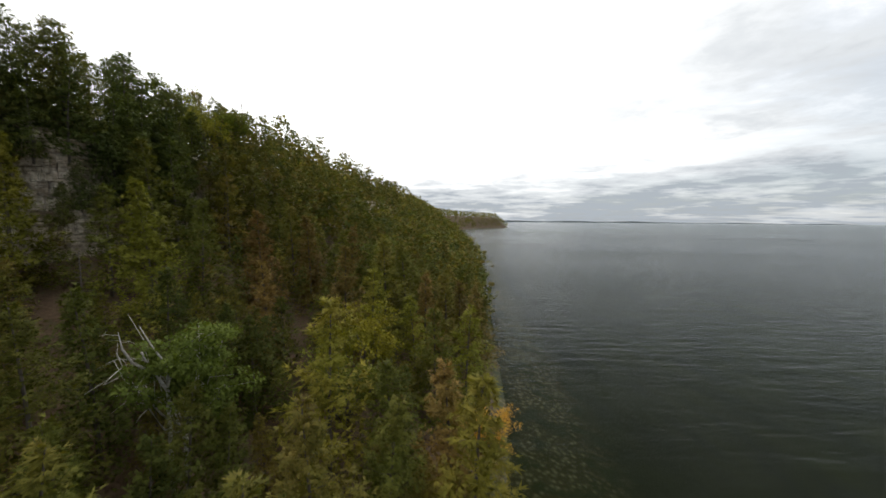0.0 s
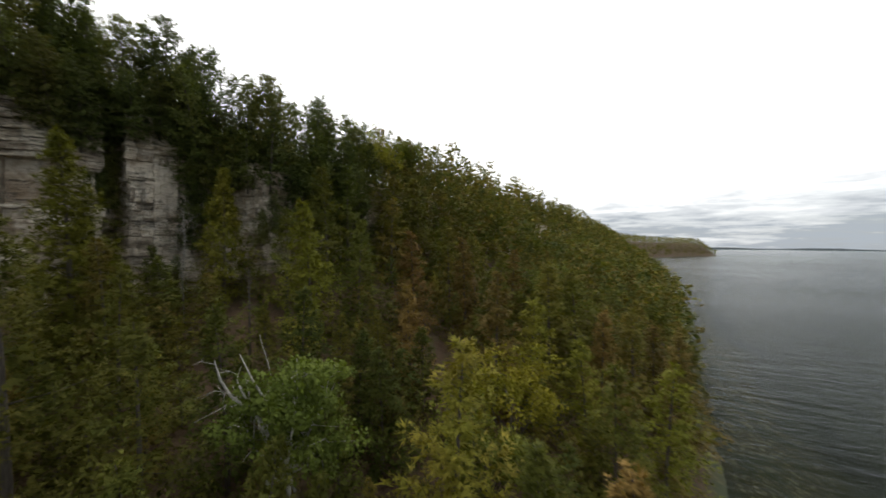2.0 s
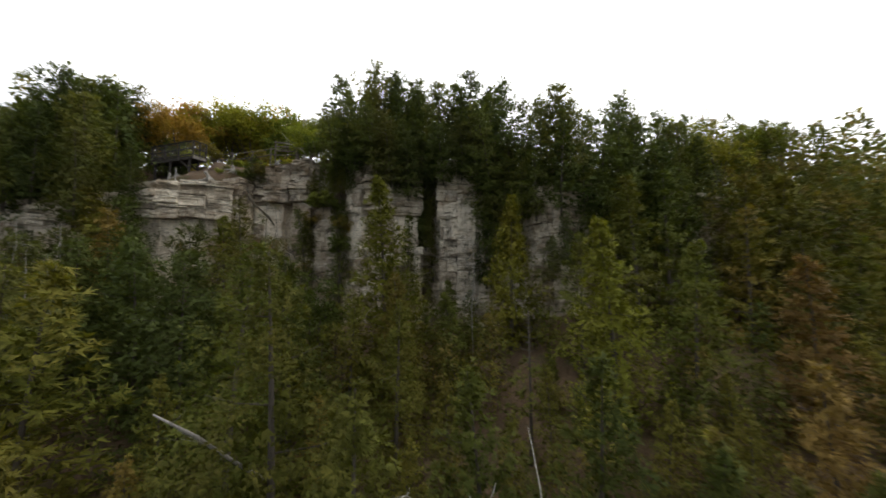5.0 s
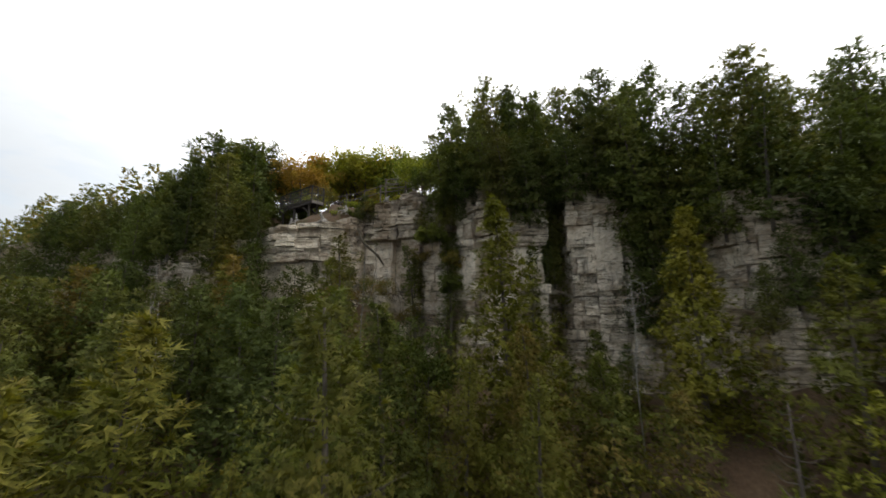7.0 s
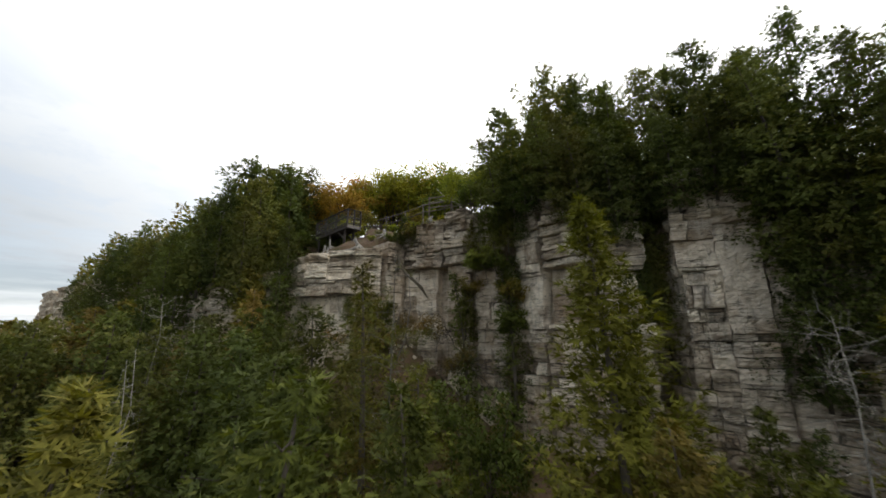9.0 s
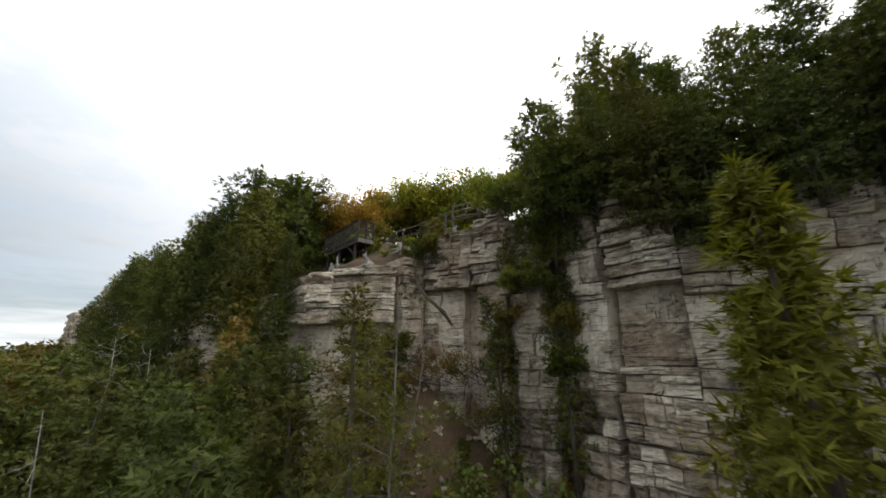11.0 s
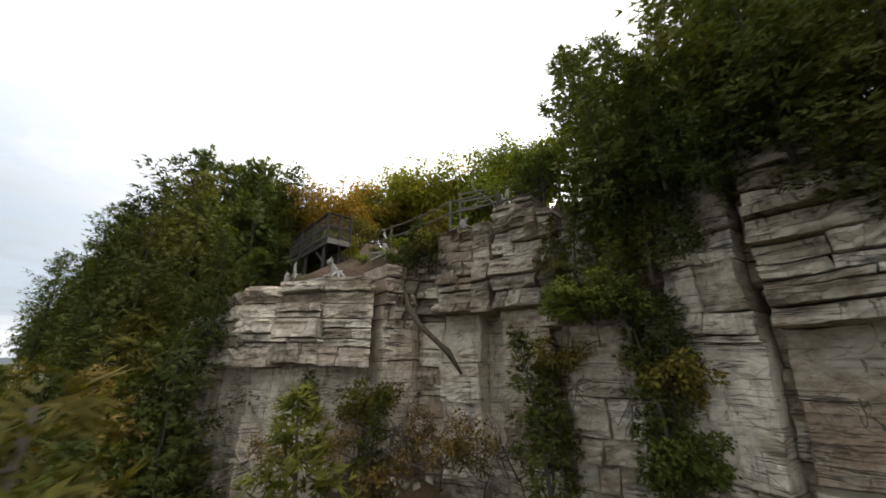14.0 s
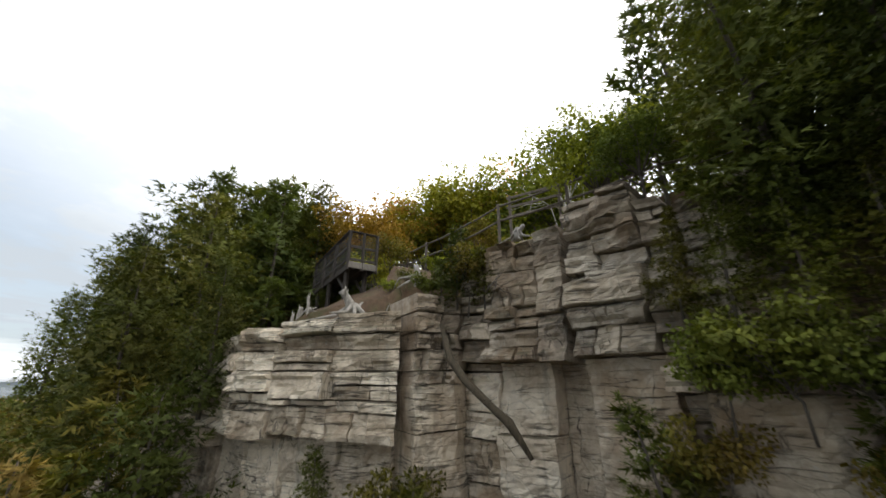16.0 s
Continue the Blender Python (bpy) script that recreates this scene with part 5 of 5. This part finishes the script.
# woods greyed to blue: the haze of distance is put into the colour
m, n = material("distant_wooded_shore")
p = place(n)
surface(n, n.ramp(n.noise(p, 0.03, 5.0, 0.7), [(0.35, (0.06, 0.075, 0.085)), (0.65, (0.1, 0.115, 0.12))]), 1.0)
FAR = m
far_shore("far_shore", "low wooded shore across the lake", 150, 2350, 3300, 3600, 16, 3)
far_shore("far_shore", "thin distant island on the horizon", 1500, 3500, 4400, 3000, 9, 5)
far_shore("far_shore", "low wooded shore beyond the bay", -3200, -300, -2400, -3600, 30, 7)

# ---- lookout platform ----
def unit3(v):
    v = np.asarray(v, float)
    return v / np.linalg.norm(v)


DECK = 22.3
A = np.array((-34.75, -0.95, DECK))             # outer corner nearest the lake
LONG = unit3((-0.62, -0.785, 0))                # along the deck, away from the corner
WIDE = unit3((-0.785, 0.62, 0))                 # across it, inland
LEN, DEEP = 4.6, 1.0
lookout = thing("lookout_platform", "dark weathered timber lookout platform with wire-mesh railings", "lookout platform")


def deck_point(a, b, z=0.0):
    return A + LONG * a + WIDE * b + np.array((0, 0, z))


def timber(name, a, b, wide, high, mat, parent, label=""):
    return part(name, Soup().beam(a, b, wide, high).mesh(name, mat), parent, label)


k = 0.0
while k < LEN - 0.05:
    timber("deck_board", deck_point(k + 0.07, 0.0, 0.02), deck_point(k + 0.07, DEEP, 0.02), 0.135, 0.038, DECKWOOD, lookout)
    k += 0.145
for b in (0.04, DEEP * 0.5, DEEP - 0.04):
    timber("joist", deck_point(0, b, -0.11), deck_point(LEN, b, -0.11), 0.05, 0.2, DECKWOOD, lookout)
for a in (-0.03, LEN + 0.03):
    timber("fascia", deck_point(a, -0.02, -0.08), deck_point(a, DEEP + 0.02, -0.08), 0.045, 0.22, FASCIA, lookout, "greyed edge board")
for a, b in ((0.5, 0.15), (0.5, DEEP - 0.2), (2.6, 0.15), (4.3, 0.15)):
    foot = deck_point(a, b)
    foot[2] = float(land(foot[0], foot[1])) - 0.3
    timber("leg", foot, deck_point(a, b, -0.1), 0.14, 0.14, DECKWOOD, lookout)
for b in (0.15, DEEP - 0.2):
    timber("brace", deck_point(0.5, b, -0.9), deck_point(1.5, b, -0.2), 0.09, 0.09, DECKWOOD, lookout)
posts = [(0.0, 0.0), (1.55, 0.0), (3.1, 0.0), (LEN, 0.0), (0.0, DEEP * 0.5), (0.0, DEEP), (LEN, DEEP)]
for a, b in posts:
    timber("post", deck_point(a, b, -0.25), deck_point(a, b, 1.14), 0.095, 0.095, DECKWOOD, lookout)
for (a0, b0), (a1, b1) in (((0, 0), (LEN, 0)), ((0, 0), (0, DEEP)), ((LEN, 0), (LEN, DEEP))):
    for z, w, h in ((1.13, 0.13, 0.045), (0.58, 0.04, 0.09), (0.12, 0.04, 0.09)):
        low_rail = timber("rail", deck_point(a0, b0, z), deck_point(a1, b1, z), w, h, DECKWOOD, lookout)
    s = Soup()
    length = math.hypot(a1 - a0, b1 - b0)
    for i in range(1, int(length / 0.075)):
        f = i * 0.075 / length
        s.beam(deck_point(a0 + (a1 - a0) * f, b0 + (b1 - b0) * f, 0.12), deck_point(a0 + (a1 - a0) * f, b0 + (b1 - b0) * f, 1.1), 0.008, 0.008)
    for z in np.arange(0.2, 1.1, 0.075):
        s.beam(deck_point(a0, b0, z), deck_point(a1, b1, z), 0.008, 0.008)
    tagged(part("wire_mesh", s.mesh("wire_mesh", WIRE), low_rail, "dark square wire mesh"), kind="stuff")

# ---- brink fence ----
FENCE = [(-37.0, 0.2, 23.25), (-36.2, 1.3, 23.2), (-35.2, 2.9, 23.2), (-34.3, 4.3, 23.3), (-33.5, 6.2, 23.25), (-32.5, 8.05, 23.25), (-32.2, 10.2, 23.3), (-31.0, 12.2, 23.3)]
fence = thing("rail_fence", "brown two-rail timber fence along the cliff's brink", "fence")
for x, y, top in FENCE:
    timber("post", (x, y, float(land(x, y)) - 0.3), (x, y, top + 0.05), 0.08, 0.08, RAILWOOD, fence)
for (x0, y0, t0), (x1, y1, t1) in zip(FENCE[:-1], FENCE[1:]):
    for drop in (0.02, 0.48):
        r = random.uniform(-0.02, 0.02)
        part("rail", Soup().tube([(x0, y0, t0 - drop), ((x0 + x1) / 2, (y0 + y1) / 2, (t0 + t1) / 2 - drop - 0.03 + r), (x1, y1, t1 - drop)], [0.034, 0.032, 0.03], 7).mesh("rail", RAILWOOD, True), fence)
inner = thing("rail_fence", "brown timber fence panel behind the brink fence", "fence")
for x, y in ((-36.0, 4.4), (-35.6, 6.0)):
    timber("post", (x, y, 22.2), (x, y, 24.5), 0.09, 0.09, RAILWOOD, inner)
for z in (24.4, 24.05, 23.7):
    timber("rail", (-36.0, 4.3, z), (-35.6, 6.1, z), 0.03, 0.09, RAILWOOD, inner)


# ---- dead wood on the headland ----
def stump(x, y, z, h, r, seed, label, roots=5, reach=0.7):
    """A silvered stump with a split top and bare roots that grip the rock."""
    rng = np.random.default_rng(seed)
    z = max(float(sheet(x, y)) - 0.03, float(brink_at(x, y)[1]) + 0.05) if z is None else z
    root = thing("tree_stump", label, "tree stump", "stumps on the headland")
    s = Soup()
    lean = rng.normal(0, 0.08, 2)
    s.tube([(0, 0, -0.15), (0, 0, 0.05), (lean[0] * 0.5, lean[1] * 0.5, h * 0.5), (lean[0], lean[1], h * 0.85), (lean[0] * 1.3, lean[1] * 1.3, h)], [r * 1.5, r * 1.1, r * 0.85, r * 0.8, r * 0.6], 9, rng)
    for i in range(3):
        a = rng.uniform(0, 6.28)
        s.tube([(lean[0] + math.cos(a) * r * 0.5, lean[1] + math.sin(a) * r * 0.5, h * 0.75), (lean[0] + math.cos(a) * r * 0.7, lean[1] + math.sin(a) * r * 0.7, h * rng.uniform(1.0, 1.25))], [r * 0.3, r * 0.08], 5)
    part("trunk", s.mesh("trunk", DEAD, True), root)
    for i in range(roots):
        a = i * 6.28 / roots + rng.normal(0, 0.3)
        L = reach * rng.uniform(0.6, 1.2)
        d = np.array([math.cos(a), math.sin(a), 0])
        sd = np.array([-d[1], d[0], 0]) * rng.normal(0, 0.12)
        pts = [d * 0.3 * r + (0, 0, 0.18)]
        for f, up in ((0.35, 0.06), (0.7, 0.04), (1.0, 0.0)):
            q = d * L * f + sd * f
            gz = float(land(x + q[0], y + q[1])) - z
            pts.append(q + np.array((0, 0, max(gz, -0.5) + up if gz > -2 else -0.25 * f)))
        part("root", Soup().tube(pts, [r * 0.55, r * 0.4, r * 0.26, r * 0.08], 6, rng).mesh("root", DEAD, True), root)
    root.matrix_basis = Matrix.Translation((x, y, z))
    return root


stump(-34.1, -2.1, None, 0.5, 0.09, 1, "silver-grey weathered stump on the bare headland", 5, 0.5)
stump(-33.9, -1.6, None, 0.55, 0.06, 2, "thin split grey stump below the platform", 5, 0.55)
stump(-32.75, 0.75, 20.15, 0.52, 0.13, 3, "pale stump with spreading roots on the rock's rim", 7, 1.1)
stump(-32.9, -1.3, None, 0.42, 0.05, 4, "short narrow grey stump at the rock's rim", 3, 0.5)
stump(-34.2, 1.9, None, 0.55, 0.11, 5, "gnarled grey stump by the fence", 6, 0.9)
stump(-33.5, 4.9, 22.0, 0.2, 0.07, 6, "small white root stump on the brink", 5, 0.45)


def pole(name, label, category, pts, radii, twigs, seed, mat=DEAD, spread=1.0):
    rng = np.random.default_rng(seed)
    root = thing(name, label, category)
    pts = np.asarray(pts, float)
    part("trunk", Soup().tube(pts, radii, 7, rng).mesh("trunk", mat, True), root)
    for i in range(twigs):
        f = rng.uniform(0.3, 0.97)
        k = min(int(f * (len(pts) - 1)), len(pts) - 2)
        p0 = pts[k] + (pts[k + 1] - pts[k]) * (f * (len(pts) - 1) - k)
        d = unit3(rng.normal(0, 1, 3) * (1, 1, 0.5) + (0, 0, 0.2)) * rng.uniform(0.2, 0.65) * spread
        mid = p0 + d * 0.5 + rng.normal(0, 0.08, 3) - (0, 0, 0.06)
        s = Soup().tube([p0, mid, p0 + d + rng.normal(0, 0.08, 3)], [0.008, 0.005, 0.002], 4)
        for q in range(3):
            s.tube([mid, mid + rng.normal(0, 0.17, 3)], [0.004, 0.0015], 4)
        part("branch", s.mesh("branch", mat, True), root)
    return root


pole("leaning_log", "dark mossy dead trunk leaning down the cliff face", "log", [(-32.95, 3.05, 19.75), (-32.55, 3.4, 18.95), (-32.5, 3.75, 18.5), (-32.45, 4.35, 17.95), (-32.5, 4.6, 17.75), (-32.45, 5.0, 17.15)], [0.04, 0.07, 0.085, 0.075, 0.095, 0.05], 4, 21, MOSSY)
z = float(land(-8.6, 11.1))
white = pole("forked_birch", "bare white forked birch limbs beside the leafy birch", "birch tree", [(-8.6, 11.1, z - 0.2), (-8.55, 11.0, 8.6), (-8.6, 10.65, 9.3), (-8.95, 10.25, 9.8), (-9.0, 10.0, 10.3), (-8.9, 9.8, 10.85)], [0.07, 0.055, 0.042, 0.034, 0.024, 0.008], 7, 41, PALE_BARK, 1.0)
for limb in ([(-8.55, 11.0, 8.7), (-8.5, 10.95, 9.45), (-8.65, 10.65, 10.1), (-8.8, 10.37, 10.87)], [(-8.55, 11.0, 8.8), (-8.45, 11.35, 9.5), (-8.3, 11.75, 9.9)], [(-8.6, 10.65, 9.3), (-8.75, 10.5, 9.7), (-8.7, 10.3, 10.1)]):
    part("limb", Soup().tube(limb, [0.045, 0.034, 0.026, 0.008][:len(limb)], 6).mesh("limb", PALE_BARK, True), white)
pole("dead_pole", "bare bleached pole leaning out of the cedars", "dead tree", [(-14.6, 7.2, 8.6), (-13.81, 6.68, 9.48), (-13.0, 6.15, 10.4), (-12.23, 5.66, 11.16)], [0.05, 0.045, 0.035, 0.015], 3, 22)
for x, y, top, sd in ((-21.6, -1.3, 14.4, 23), (-23.4, -3.0, 14.6, 24), (-26.0, -3.4, 16.0, 27)):
    z = float(land(x, y))
    pole("dead_tree", "slender standing dead cedar, bare and grey", "dead tree", [(x, y, z - 0.3), (x + 0.16, y - 0.1, z + (top - z) * 0.4), (x - 0.06, y + 0.08, z + (top - z) * 0.75), (x + 0.16, y + 0.1, top)], [0.032, 0.024, 0.015, 0.005], 14, sd)


def half_dead_cedar(x, y, top, seed):
    """Grey forked trunk with long bare crooked limbs, and loose sprays left on its lower part."""
    rng = np.random.default_rng(seed)
    root = thing("dying_tree", "half-dead cedar with crooked grey limbs and a few green sprays", "dying tree", "dying trees")
    z0 = float(land(x, y))
    axis_ = [np.array(p) for p in ((x - 0.2, y - 0.25, z0 - 0.3), (x - 0.1, y - 0.1, z0 + (top - z0) * 0.4), (x + 0.05, y + 0.02, top - 2.0), (x + 0.02, y, top - 0.9), (x, y, top))]
    part("trunk", Soup().tube(axis_, [0.03, 0.024, 0.015, 0.009, 0.003], 8, rng).mesh("trunk", GREY_BARK, True), root)
    fork = [axis_[2] + (0, 0, -1.2), axis_[2] + (-0.12, 0.28, -0.5), axis_[2] + (-0.1, 0.42, 0.4), axis_[3] + (-0.16, 0.34, 0.3)]
    part("limb", Soup().tube(fork, [0.016, 0.013, 0.009, 0.003], 7, rng).mesh("limb", GREY_BARK, True), root, "second bare grey stem")
    quads = []
    for i in range(34):
        f = rng.uniform(0.0, 1.0)
        p0 = axis_[2] + (axis_[4] - axis_[2]) * f if i < 9 else axis_[1] + (axis_[2] - axis_[1]) * f
        a = i * 2.4 + rng.normal(0, 0.3)
        d = np.array((math.cos(a), math.sin(a), 0.15)) * (rng.uniform(0.5, 0.95) * (1.05 - 0.55 * f) if i < 9 else rng.uniform(0.7, 1.2))
        mid, end = p0 + d * 0.5 + rng.normal(0, 0.07, 3), p0 + d + rng.normal(0, 0.08, 3) - (0, 0, 0.08)
        s = Soup().tube([p0, mid, end], [0.008, 0.005, 0.002], 5, rng)
        for q in range(4):
            b = mid + (end - mid) * rng.uniform(0, 1)
            g = d * 0.2 + rng.normal(0, 0.14, 3)
            s.tube([b, b + g * 0.6 + rng.normal(0, 0.03, 3), b + g], [0.004, 0.003, 0.0012], 4)
        part("branch", s.mesh("branch", GREY_BARK, True), root)
        tufts = (i % 3) if i < 9 else 5
        for q in range(tufts):
            c = p0 + (end - p0) * rng.uniform(0.55, 1.05) + rng.normal(0, 0.07, 3)
            k = 34
            ball = unit(rng.normal(size=(k, 3)) * (1, 1, 0.6))
            ln = rng.uniform(0.04, 0.085, k)
            quads.append(sprays(rng, c + ball * rng.uniform(0.02, 0.15, (k, 1)), ball + d * 0.6, ln, ln * rng.uniform(0.06, 0.11, k), ball + (0, 0, 0.5)))
    crown = Soup()
    gather(crown, quads)
    part("crown", crown.mesh("crown", DARK_CEDAR), root, "loose green sprays")


half_dead_cedar(-22.0, 5.95, 17.4, 26)
pole("dead_tree", "dead grey cedar bristling with short bare twigs", "dead tree", [(-21.1, 15.6, 9.0), (-21.15, 15.5, 12.0), (-21.1, 15.6, 14.0), (-21.17, 15.55, 15.5)], [0.03, 0.022, 0.014, 0.004], 60, 29, DEAD, 1.8)
pole("dead_tree", "dead grey cedar with long bare side twigs", "dead tree", [(-26.1, -5.2, 9.5), (-26.0, -5.1, 13.0), (-26.15, -5.0, 15.0), (-26.1, -5.1, 16.4)], [0.04, 0.03, 0.018, 0.005], 34, 33, DEAD, 1.8)

# fallen stones below the recess
s = Soup()
rng = np.random.default_rng(31)
for i in range(170):
    x, y = -31.4 + rng.normal(0, 1.1), 3.0 + rng.normal(0, 2.4)
    if float(brink_at(x, y)[0]) > 0.1:
        continue
    size = rng.uniform(0.07, 0.3) * np.array([1, rng.uniform(0.6, 1), rng.uniform(0.35, 0.7)])
    z = float(land(x, y)) + size[2] * 0.25
    turn = np.array(Euler((rng.normal(0, 0.3), rng.normal(0, 0.3), rng.uniform(0, 6.28))).to_matrix())
    c = np.array([(a, b, d) for a in (-0.5, 0.5) for b in (-0.5, 0.5) for d in (-0.5, 0.5)]) * rng.uniform(0.7, 1.2, (8, 3)) * size
    s.add(c @ turn.T + (x, y, z), [(0, 1, 3, 2), (4, 6, 7, 5), (0, 4, 5, 1), (2, 3, 7, 6), (0, 2, 6, 4), (1, 5, 7, 3)])
tagged(new("rubble", s.mesh("rubble", ROCK_FAR)), "fallen limestone rubble heaped below the cliff", "rubble", kind="stuff")

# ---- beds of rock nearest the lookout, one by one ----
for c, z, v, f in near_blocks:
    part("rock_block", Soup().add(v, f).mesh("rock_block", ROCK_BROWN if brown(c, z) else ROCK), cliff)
